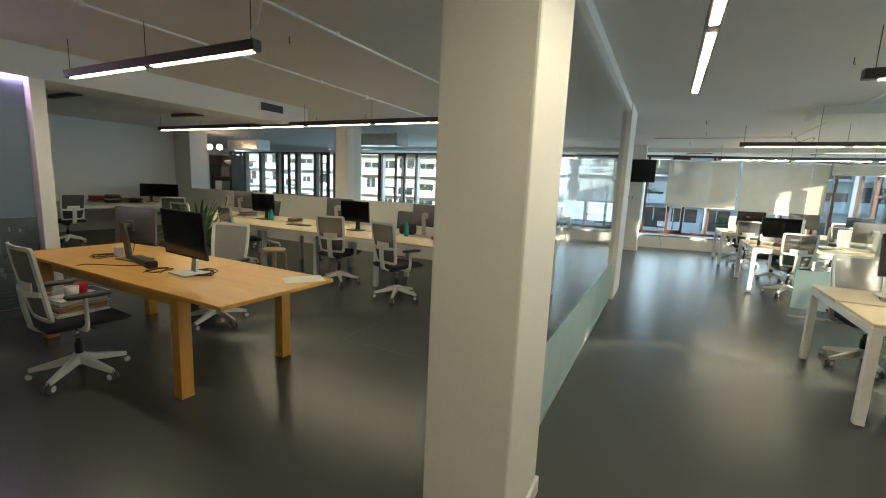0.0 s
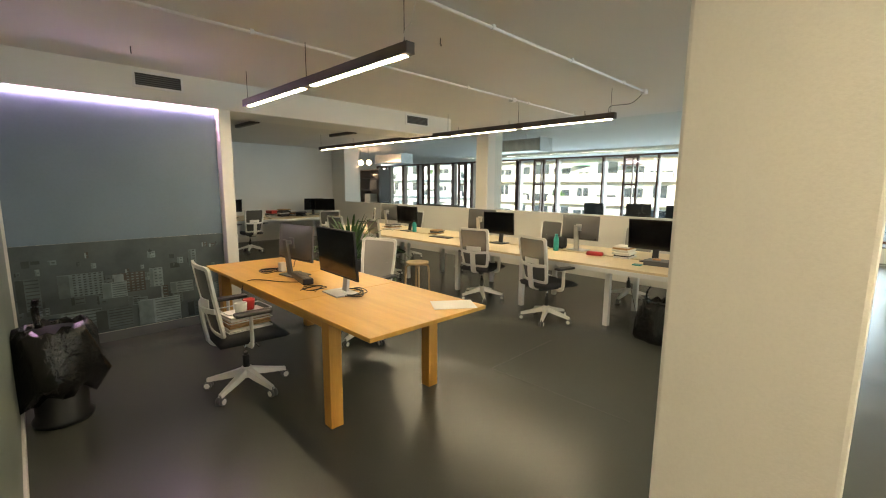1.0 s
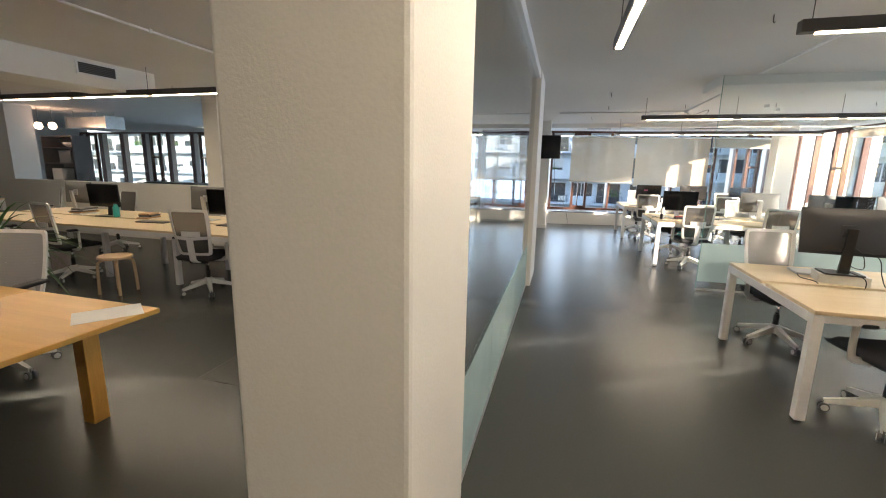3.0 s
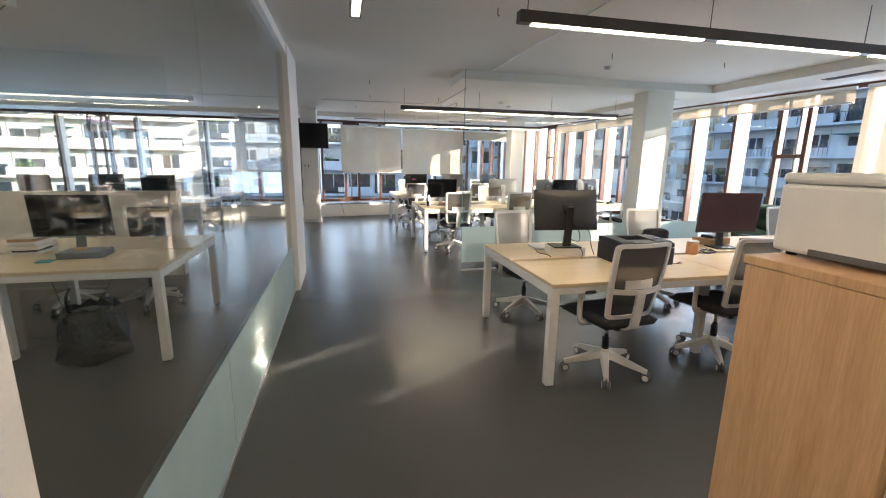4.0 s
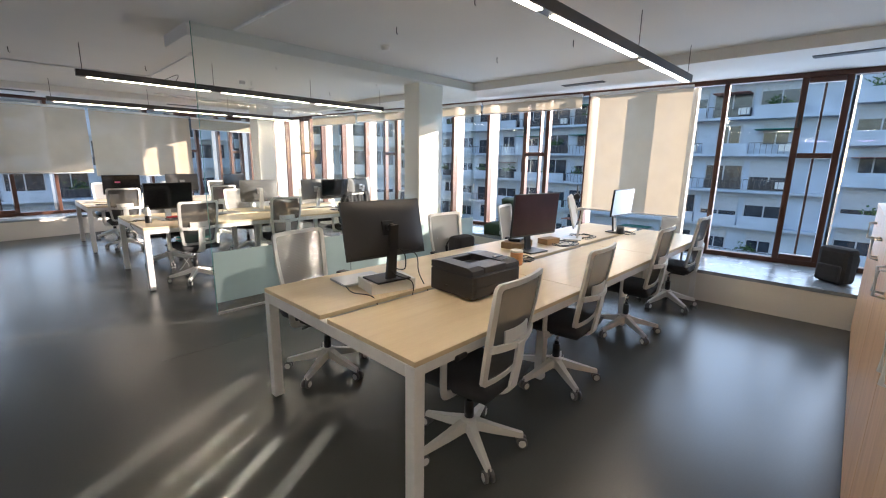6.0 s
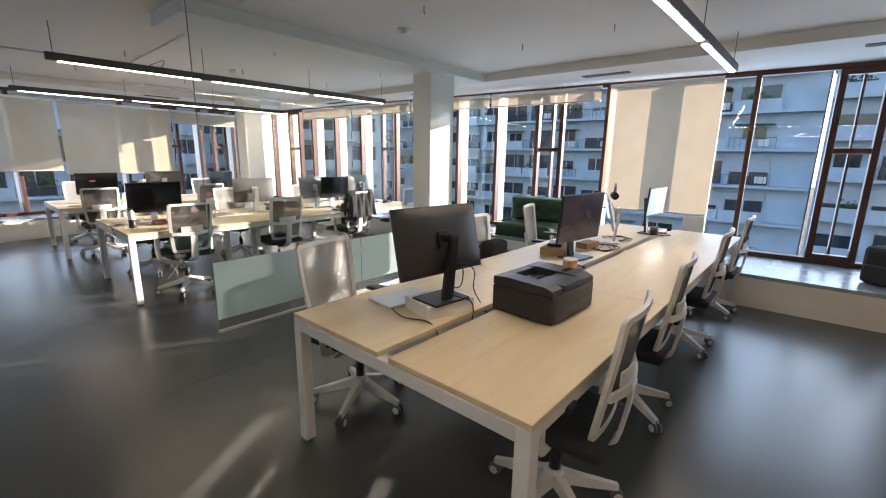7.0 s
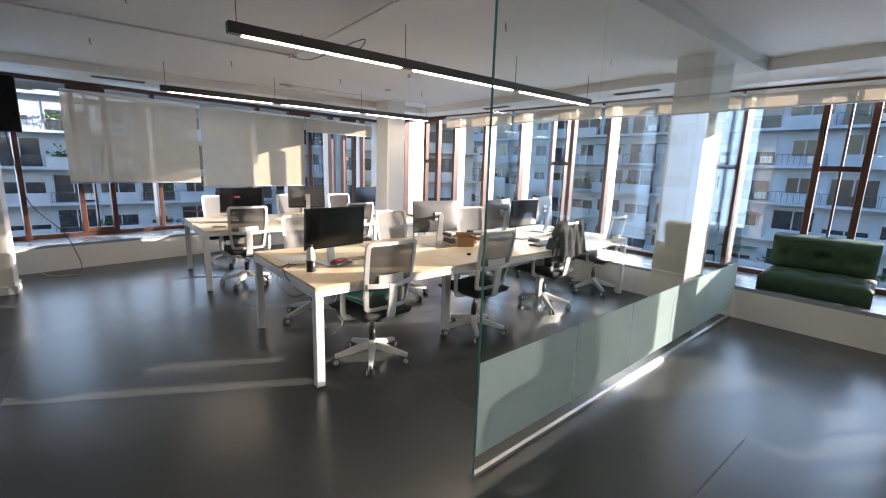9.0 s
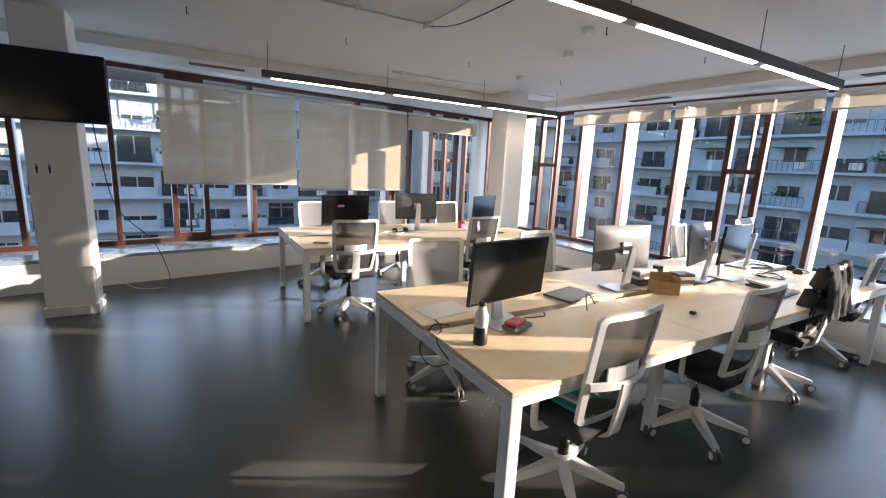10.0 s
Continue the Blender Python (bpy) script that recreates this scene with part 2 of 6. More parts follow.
def rod(bm, a, b, r, r2=None, n=12, caps=True):
    a, b = Vector(a), Vector(b)
    r2 = r if r2 is None else r2
    q = (b - a).to_track_quat("Z", "Y").to_matrix()
    rings = []
    for c, rr in ((a, r), (b, r2)):
        rings.append([bm.verts.new(c + q @ Vector((rr * math.cos(2 * math.pi * i / n), rr * math.sin(2 * math.pi * i / n), 0))) for i in range(n)])
    for i in range(n):
        f = bm.faces.new((rings[0][i], rings[0][(i + 1) % n], rings[1][(i + 1) % n], rings[1][i]))
        f.smooth = True
    if caps:
        bm.faces.new(rings[0][::-1])
        bm.faces.new(rings[1])
    return bm


def sweep(bm, pts, rx, ry=None, n=8, closed=False, up=(0, 0, 1)):
    """A bar of oval section along points."""
    ry = rx if ry is None else ry
    pts = [Vector(p) for p in pts]
    k = len(pts)
    rings = []
    for i, p in enumerate(pts):
        if closed:
            t = pts[(i + 1) % k] - pts[i - 1]
        else:
            t = pts[min(i + 1, k - 1)] - pts[max(i - 1, 0)]
        t.normalize()
        u = Vector(up)
        if abs(t.dot(u)) > 0.95:
            u = Vector((1, 0, 0)) if abs(t.x) < 0.9 else Vector((0, 1, 0))
        s = t.cross(u).normalized()
        w = s.cross(t).normalized()
        rings.append([bm.verts.new(p + s * rx * math.cos(2 * math.pi * j / n) + w * ry * math.sin(2 * math.pi * j / n)) for j in range(n)])
    for i in range(k if closed else k - 1):
        a, b = rings[i], rings[(i + 1) % k]
        for j in range(n):
            f = bm.faces.new((a[j], a[(j + 1) % n], b[(j + 1) % n], b[j]))
            f.smooth = True
    if not closed:
        bm.faces.new(rings[0][::-1])
        bm.faces.new(rings[-1])
    return bm


def smooth_path(pts, steps=6):
    """A curve through points."""
    pts = [Vector(p) for p in pts]
    out = []
    for i in range(len(pts) - 1):
        p0, p1, p2, p3 = pts[max(i - 1, 0)], pts[i], pts[i + 1], pts[min(i + 2, len(pts) - 1)]
        for s in range(steps):
            t = s / steps
            out.append(0.5 * ((2 * p1) + (p2 - p0) * t + (2 * p0 - 5 * p1 + 4 * p2 - p3) * t * t + (3 * p1 - p0 - 3 * p2 + p3) * t ** 3))
    out.append(pts[-1])
    return out


def lathe(bm, prof, n=16, at=(0, 0, 0)):
    """A turned body from (radius, height) pairs."""
    o = Vector(at)
    rings = [[bm.verts.new(o + Vector((r * math.cos(2 * math.pi * j / n), r * math.sin(2 * math.pi * j / n), z))) for j in range(n)] for r, z in prof]
    for a, b in zip(rings, rings[1:]):
        for j in range(n):
            f = bm.faces.new((a[j], a[(j + 1) % n], b[(j + 1) % n], b[j]))
            f.smooth = True
    if prof[0][0] > 1e-4:
        bm.faces.new(rings[0][::-1])
    if prof[-1][0] > 1e-4:
        bm.faces.new(rings[-1])
    return bm


def sheet(bm, fn, nu, nv, thick=0.0):
    """A grid surface from fn(u, v)."""
    g = [[bm.verts.new(fn(i / nu, j / nv)) for j in range(nv + 1)] for i in range(nu + 1)]
    for i in range(nu):
        for j in range(nv):
            f = bm.faces.new((g[i][j], g[i + 1][j], g[i + 1][j + 1], g[i][j + 1]))
            f.smooth = True
    return bm


def part(name, bm, mat, parent=None, label=""):
    me = bpy.data.meshes.new(name)
    bmesh.ops.recalc_face_normals(bm, faces=bm.faces[:])
    bm.to_mesh(me)
    bm.free()
    for mm in (mat if isinstance(mat, (list, tuple)) else [mat]):
        me.materials.append(mm)
    ob = new(name, me)
    if parent is not None:
        ob.parent = parent
    if label:
        ob["label"] = label
    return ob


def thing(name, label, category, m=None, group="", kind=""):
    ob = new(name)
    ob.empty_display_size = 0.1
    if m is not None:
        ob.matrix_basis = m
    return tagged(ob, label, category, group, kind)


def solid(name, bm, mat, label="", category="", group="", kind="", m=None):
    ob = part(name, bm, mat)
    if m is not None:
        ob.matrix_basis = m
    return tagged(ob, label, category, group, kind)


def structure(name, mat, *boxes, label="", bev=0.0):
    bm = bmn()
    for b in boxes:
        box(bm, *b, bev=bev)
    return solid(name, bm, mat, label or name.replace("_", " "), "structure", kind="structure")


# ---- the large structure ----
XW, XE, YS, YN, ZC = -11.6, 7.9, -1.6, 14.75, 2.71
floor = structure("floor", FLOOR, (-18, YS, -0.2, XE + 0.8, YN + 1.6, 0.0), label="dark grey glossy vinyl floor")
bm = bmn()
box(bm, 2.0, 7.02, -0.001, 4.2, 7.026, 0.0012)
box(bm, 3.1, 7.9, -0.001, 3.106, 8.8, 0.0012)
box(bm, -1.6, 3.9, -0.001, -1.594, 4.9, 0.0012)
box(bm, -1.6, 3.9, -0.001, -0.4, 3.905, 0.0012)
box(bm, 0.7, 9.2, -0.001, 0.706, 11.0, 0.0012)
box(bm, -0.2, 9.2, -0.001, 0.7, 9.206, 0.0012)
part("floor_joint", bm, SEAM, floor)
structure("ceiling", CEIL, (-18, YS, ZC, 6.7, YN + 1.6, ZC + 0.25), label="white plastered ceiling")
structure("ceiling_beam_east", CEIL, (2.66, 7.9, 2.6, 6.64, 8.6, ZC + 0.01), label="shallow white ceiling beam", bev=0.006)
bm = bmn()
plan = [(6.64, YS), (8.6, YS), (7.1, YN + 1.3), (6.64, YN + 1.6)]
lo = [bm.verts.new((x, y, 2.6)) for x, y in plan]
hi = [bm.verts.new((x, y, ZC + 0.25)) for x, y in plan]
bm.faces.new(lo[::-1])
bm.faces.new(hi)
for i in range(4):
    bm.faces.new((lo[i], lo[(i + 1) % 4], hi[(i + 1) % 4], hi[i]))
solid("ceiling_soffit_east", bm, CEIL, "lowered white ceiling along the windows", "ceiling", kind="structure")
structure("ceiling_soffit_north", CEIL, (-9.8, 13.75, 2.6, 6.635, YN + 1.6, ZC + 0.01), label="lowered white ceiling along the windows", bev=0.006)
structure("ceiling_beam_west", WALL, (-5.25, YS, 2.4, -4.63, 6.5, ZC + 0.01), label="deep white ceiling beam with air grilles", bev=0.008)
structure("ceiling_soffit_west", CEIL, (-6.75, YS, 2.5, -5.253, 6.5, ZC + 0.01), label="grey lowered ceiling behind the beam")
structure("wall_south", WALL, (-18, YS - 0.2, 0, XE + 0.9, YS, ZC))
structure("wall_west", WALL, (XW - 0.2, YS, 0, XW, 8.82, ZC + 0.01), (XW - 0.02, 8.3, 0, XW + 0.73, 8.82, ZC + 0.008), label="plain white wall")
structure("wall_far_west", WALL, (-18.2, 8.4, 0, -18, YN + 0.3, ZC + 0.01))
structure("wall_far_south", WALL, (-18, 8.2, 0, XW - 0.2, 8.4, ZC + 0.01))
structure("wall_stub_west", WALL, (-4.9, 2.775, 0, -4.6, 2.90, 2.398), label="white wall end post", bev=0.006)

# pillar beside the path
pillar = structure("pillar", WALL, (0.235, 2.29, 0, 0.62, 2.785, ZC + 0.01), label="square white plastered pillar", bev=0.012)
sk = bmn()
box(sk, 0.22, 2.275, 0, 0.635, 2.8, 0.09, bev=0.004)
part("baseboard", sk, SKIRT, pillar)
tvcol = structure("pillar_north", WALL, (0.12, 13.0, 0, 0.5, 13.34, ZC + 0.01), label="square white pillar that carries a television", bev=0.012)
sk = bmn()
box(sk, 0.105, 12.985, 0, 0.515, 13.355, 0.09, bev=0.004)
part("baseboard", sk, SKIRT, tvcol)
ecol = structure("pillar_east", WALL, (5.58, 8.0, 0, 6.06, 8.32, 2.62), label="white pillar behind the glass partition", bev=0.012)
ncol = structure("pillar_north_east", WALL, (5.55, 13.3, 0, 5.93, 13.7, ZC + 0.01), label="white pillar in the window corner", bev=0.012)
wcol = structure("pillar_west", WALL, (-5.36, 8.02, 0, -5.04, 8.5, ZC + 0.01), label="cream pillar between two glazed screens", bev=0.012)

# blue mural wall
mural_wall = structure("wall_mural", WALL, (-4.88, 0.4, 0, -4.70, 2.772, 2.397), label="wall covered with a blue city photograph")
structure("wall_grey_side", SIDEWALL, (-4.69, 0.86, 0, -1.0, 0.985, ZC + 0.01), label="grey-green side wall")


def bench(name, quad, z, label):
    """A boxed-in ledge under windows with a stone top; quad: four floor corners."""
    bm = bmn()
    lo = [bm.verts.new((x, y, 0)) for x, y in quad]
    hi = [bm.verts.new((x, y, z - 0.04)) for x, y in quad]
    bm.faces.new(hi)
    for i in range(4):
        bm.faces.new((lo[i], lo[(i + 1) % 4], hi[(i + 1) % 4], hi[i]))
    body = solid(name, bm, WALL, label, "window bench", kind="structure")
    c = Vector((sum(p[0] for p in quad) / 4, sum(p[1] for p in quad) / 4, 0))
    bm = bmn()
    q2 = [Vector((x, y, 0)) + (Vector((x, y, 0)) - c).normalized() * 0.035 for x, y in quad]
    lo = [bm.verts.new((p.x, p.y, z - 0.038)) for p in q2]
    hi = [bm.verts.new((p.x, p.y, z)) for p in q2]
    bm.faces.new(hi)
    bm.faces.new(lo[::-1])
    for i in range(4):
        bm.faces.new((lo[i], lo[(i + 1) % 4], hi[(i + 1) % 4], hi[i]))
    part("window_sill", bm, SILL, body, "grey stone sill")
    return body


ZB = 0.36
bench("window_bench_east", [(6.9, -1.5), (XE + 0.62, -1.5), (7.3, 13.5), (6.62, 13.5)], ZB, "white boxed window bench with a grey sill")
bench("window_bench_north", [(-9.7, 13.75), (-1.5, 13.75), (-1.5, YN + 0.1), (-9.7, YN + 0.1)], ZB, "white boxed window bench with a grey sill")
NORTH = pose(1.0, YN, 0, 0, 0, 9)
nc = [NORTH @ Vector(c) for c in ((-2.6, -0.62, 0), (5.75, -0.62, 0), (6.1, 0.1, 0), (-2.6, 0.1, 0))]
bench("window_bench_corner", [(c.x, c.y) for c in nc], ZB, "white boxed window bench with a grey sill")


def window_row(name, along, at, marks, sashes, z0, z1, out, m=None, bare=()):
    """A row of panes. along: 'x' or 'y'; marks: mullions; sashes: pairs with a heavy opening frame."""
    root = thing(name, "brown aluminium windows in a long row", "window", m, kind="structure")

    def bxx(bm, a0, a1, d0, d1, za, zb, bev=0.0):
        d0, d1 = at + d0 * out, at + d1 * out
        d0, d1 = min(d0, d1), max(d0, d1)
        if along == "y":
            box(bm, d0, a0, za, d1, a1, zb, bev)
        else:
            box(bm, a0, d0, za, a1, d1, zb, bev)
    for z, h in ((z0, 0.06), (z1 - 0.06, 0.06)):
        bm = bmn()
        bxx(bm, marks[0], marks[-1], -0.02, 0.09, z, z + h, 0.006)
        part("rail", bm, BRONZE, root)
    for k, a in enumerate(marks):
        bm = bmn()
        bxx(bm, a - 0.028, a + 0.028, -0.03, 0.10, z0 + 0.06, z1 - 0.06, 0.005)
        part("mullion", bm, BRONZE, root)
        if a in bare:
            continue
        # outer depth of the mullion, coloured pale as if sunlit
        bm = bmn()
        bxx(bm, a - 0.024, a + 0.024, 0.102, 0.30, z0 + 0.06, z1 - 0.06, 0.005)
        part("outer_fin", bm, SUNLIT_FRAME, root)
    for a, b in zip(marks, marks[1:]):
        bm = bmn()
        bxx(bm, a + 0.02, b - 0.02, 0.035, 0.043, z0 + 0.05, z1 - 0.05)
        pn = part("pane", bm, CLEAR, root)
        pn.visible_shadow = False
    for a, b in sashes:
        bm = bmn()
        for s in (a, b):
            bxx(bm, s - 0.032, s + 0.032, -0.045, 0.06, z0 + 0.062, z1 - 0.062, 0.006)
        zm = z0 + 0.57 * (z1 - z0)
        for z in (z0 + 0.062, zm, z1 - 0.122):
            bxx(bm, a + 0.033, b - 0.033, -0.043, 0.055, z, z + 0.06, 0.006)
        sash = part("sash", bm, BRONZE, root)
        bm = bmn()
        bxx(bm, b - 0.01, b + 0.012, -0.075, -0.046, zm + 0.35, zm + 0.5, 0.004)
        part("sash_handle", bm, PLASTIC_B, sash)
        bm = bmn()
        c = (a + b) / 2
        bxx(bm, c - 0.012, c + 0.012, 0.1, 0.2, z0 + 0.06, z1 - 0.06, 0.004)
        part("outer_fin", bm, BRONZE, root)
    return root


EAST = pose(XE + 0.05, 4.0, 0, 0, 0, 4.86)
window_row("window_1", "y", 0.0, (-5.7, -4.4, -2.7, -0.96, 0.76, 2.5, 4.32, 5.12, 6.03, 7.66, 8.5, 9.32, 10.95, 11.75), [(-2.1, -1.7), (-0.38, 0.0), (3.17, 3.57), (6.63, 7.01), (9.8, 10.2)], ZB, 2.6, 1, EAST, bare=(0.76,))
window_row("window_2", "x", YN, (-9.0, -7.4, -5.7, -4.0, -2.4, -1.55), [(-8.3, -7.9), (-5.0, -4.6)], ZB, 2.6, 1)
window_row("window_4", "x", 0.0, (-2.6, -1.37, -0.49, 1.16, 2.88, 3.54, 4.5, 5.36, 6.1), [(-1.07, -0.76), (0.14, 0.52), (3.64, 3.95), (4.8, 5.1)], ZB, 2.6, 1, NORTH)
window_row("window_3", "x", YN, (-18.0, -17.0, -15.9, -14.8, -13.6, -12.5, -11.4, -10.2, -9.1), [(-17.6, -17.2), (-14.4, -14.0), (-12.1, -11.7)], ZB, 2.6, 1)
# added block outside, hidden by the blind, to cast the stripe on its fabric
bm = bmn()
box(bm, 0.32, 1.13, 0.36, 0.5, 1.40, 2.6, 0.01)
pier = solid("wall_pier", bm, SHADE_PIER, "added outer pier that throws a dark stripe on the blind", "pier", kind="structure", m=EAST)
structure("wall_corner", WALL, (6.95, 15.7, 0, XE + 0.35, YN + 1.6, ZC))
structure("wall_north_joint", WALL, (-1.6, 14.3, 0, -1.5, YN + 0.3, ZC))


def roller_blind(along, at, a, b, zb, zt=2.55, label="beige roller blind", m=None):
    """A screen fabric blind with its roller and hem bar; at: its plane."""
    root = thing("roller_blind", label, "roller blind", m, group="roller blinds at the windows")
    f = (lambda u, d, z: Vector((at + d, u, z))) if along == "y" else (lambda u, d, z: Vector((u, at + d, z)))
    bm = bmn()
    sheet(bm, lambda u, v: f(a + (b - a) * u, 0.004 * math.sin(u * 17 + v * 3), zb + 0.02 + (zt - zb - 0.02) * v), 14, 6)
    part("fabric", bm, BLIND, root)
    bm = bmn()
    rod(bm, f(a, 0.0, zt + 0.012), f(b, 0.0, zt + 0.012), 0.022)
    part("roller", bm, METAL_W, root)
    bm = bmn()
    rod(bm, f(a + 0.004, 0, zb + 0.012), f(b - 0.004, 0, zb + 0.012), 0.011, n=8)
    part("hem_bar", bm, SILVER, root)
    return root


SE_ = -0.27
for a_, b_, z_, l_ in ((1.09, 2.41, 0.84, "beige roller blind pulled down in the sun"), (2.53, 4.29, 2.32, "beige roller blind rolled almost up"), (4.33, 6.0, 2.32, "beige roller blind rolled almost up"),
                       (6.06, 7.63, 2.32, "beige roller blind rolled almost up"), (7.69, 9.3, 2.30, "beige roller blind rolled almost up")):
    roller_blind("y", SE_, a_, b_, z_, 2.5, l_, EAST)
roller_blind("x", SE_, 0.0, 1.71, 1.16, 2.42, m=NORTH, label="beige roller blind pulled down over the panes")
roller_blind("x", SE_, 1.76, 3.68, 1.08, 2.42, m=NORTH, label="beige roller blind pulled down over the panes")
roller_blind("x", SE_, 3.73, 5.4, 2.16, 2.42, m=NORTH, label="beige roller blind rolled half up")


def glass_screen(name, panes, along, at, zt, band, label, m=None):
    """A frameless glass partition with a frosted band low down. panes: edges along it."""
    root = thing(name, label, "glass partition", m, kind="structure")
    z0 = 0.02
    for a, b in zip(panes, panes[1:]):
        bm = bmn()
        d = 0.005
        if along == "x":
            box(bm, a + 0.002, at - d, z0, b - 0.002, at + d, zt)
        else:
            box(bm, at - d, a + 0.002, z0, at + d, b - 0.002, zt)
        p = part("pane", bm, GREEN_GLASS, root)
        p.visible_shadow = False
        bm = bmn()
        e = 0.0075
        if along == "x":
            box(bm, a + 0.004, at - e, band[0], b - 0.004, at - e + 0.001, band[1])
        else:
            box(bm, at + e - 0.001, a + 0.004, band[0], at + e, b - 0.004, band[1])
        part("frosted_band", bm, FROST, root)
        if a > panes[0]:
            continue
        bm = bmn()
        if along == "x":
            box(bm, a - 0.0015, at - d - 0.001, z0, a + 0.0015, at + d + 0.001, zt)
        else:
            box(bm, at - d - 0.001, a - 0.0015, z0, at + d + 0.001, a + 0.0015, zt)
        part("pane_edge", bm, GLASS_EDGE, root)
    bm = bmn()
    a, b = panes[0], panes[-1]
    if along == "x":
        box(bm, a, at - 0.012, 0, b, at + 0.012, 0.022)
    else:
        box(bm, at - 0.012, a, 0, at + 0.012, b, 0.022)
    part("floor_channel", bm, SILVER, root)
    return root


gs = glass_screen("glass_partition_1", (0.0, 0.87, 1.6, 2.35, 3.2, 4.06), "x", 0.0, 2.69, (0.12, 0.63), "clear glass partition with a frosted band along the floor", GLASS)
gw = glass_screen("glass_partition_2", (2.79, 4.3, 5.75, 7.2), "y", 0.47, 2.62, (0.03, 0.56), "clear glass wall with a frosted band along the floor")
bm = bmn()
box(bm, 0.42, 2.787, 2.62, 0.52, 7.2, 2.714, 0.004)
part("header", bm, METAL_W, gw)
structure("wall_end_post", WALL, (0.42, 7.2, 0, 0.535, 8.06, ZC + 0.01), label="white end post of the glass wall", bev=0.008)

# low wall with glazing in the west part
lw = structure("wall_low", WALL, (-10.8, 8.2, 0, -5.362, 8.32, 1.1), (-5.038, 8.2, 0, -1.0, 8.32, 1.1), label="waist-high white wall below fixed glazing", bev=0.004)
for a, b in ((-10.8, -8.8), (-8.8, -7.1), (-7.1, -5.36), (-5.04, -3.0), (-3.0, -1.0)):
    bm = bmn()
    box(bm, a + 0.003, 8.255, 1.1, b - 0.003, 8.265, ZC)
    p = part("pane", bm, GREEN_GLASS, lw)
    p.visible_shadow = False


# ---- suspended lamps ----
def strip_lamp(along, at, a, b, z, lit, drop, label="brown aluminium strip lamp hung from the ceiling"):
    """A linear lamp in lengths of profile; lit: which share of each length glows."""
    root = thing("strip_lamp", label, "lamp", group="suspended strip lamps")
    n = max(1, round((b - a) / lit))
    f = (lambda u, d, zz: (u, at + d, zz)) if along == "x" else (lambda u, d, zz: (at + d, u, zz))

    def bxx(bm, u0, u1, d0, d1, za, zb, bev=0.0):
        p, q = f(u0, d0, za), f(u1, d1, zb)
        box(bm, min(p[0], q[0]), min(p[1], q[1]), za, max(p[0], q[0]), max(p[1], q[1]), zb, bev)
    bm = bmn()
    bxx(bm, a, b, -0.034, 0.034, z + 0.004, z + 0.075, 0.004)
    part("profile", bm, LAMP_BODY, root)
    s = (b - a) / n
    for i in range(n):
        bm = bmn()
        bxx(bm, a + s * i + 0.09, a + s * (i + 1) - 0.05, -0.02, 0.02, z - 0.001, z + 0.006)
        part("diffuser", bm, LED, root)
    for i in range(n + 1):
        u = min(max(a + s * i, a + 0.06), b - 0.06)
        bm = bmn()
        rod(bm, f(u, 0, z + 0.07), f(u, 0, drop), 0.003, n=6)
        part("suspension_wire", bm, CABLE, root)
    return root


strip_lamp("x", 9.6, 2.053, 6.195, 2.36, 1.36, ZC)
strip_lamp("x", 12.88, 2.036, 6.176, 2.36, 1.46, ZC)
strip_lamp("x", 4.8, 2.15, 6.374, 2.36, 1.36, ZC)
strip_lamp("y", 1.17, -1.4, 4.98, 2.36, 1.595, ZC)
strip_lamp("x", 2.867, -4.05, -1.46, 2.36, 1.46, ZC)
strip_lamp("x", 6.1, -8.37, -1.6, 2.36, 1.336, ZC)
for y in (3.63, 5.25):
    dead = thing("unlit_lamp", "short dark unlit lamp under the lowered ceiling", "lamp", pose(-6.05, y, 2.5), group="unlit lamps")
    bm = bmn()
    box(bm, -0.4, -0.03, -0.06, 0.4, 0.03, -0.012, 0.004)
    part("profile", bm, LAMP_BODY, dead)
    for x in (-0.3, 0.3):
        bm = bmn()
        rod(bm, (x, 0, -0.014), (x, 0, 0.002), 0.012, n=10)
        part("fixing", bm, METAL_W, dead)


# ---- office chairs ----
def back_y(z):
    return -0.205 - 0.10 * (z - 0.5) - 0.04 * math.sin((z - 0.5) * 3.0)


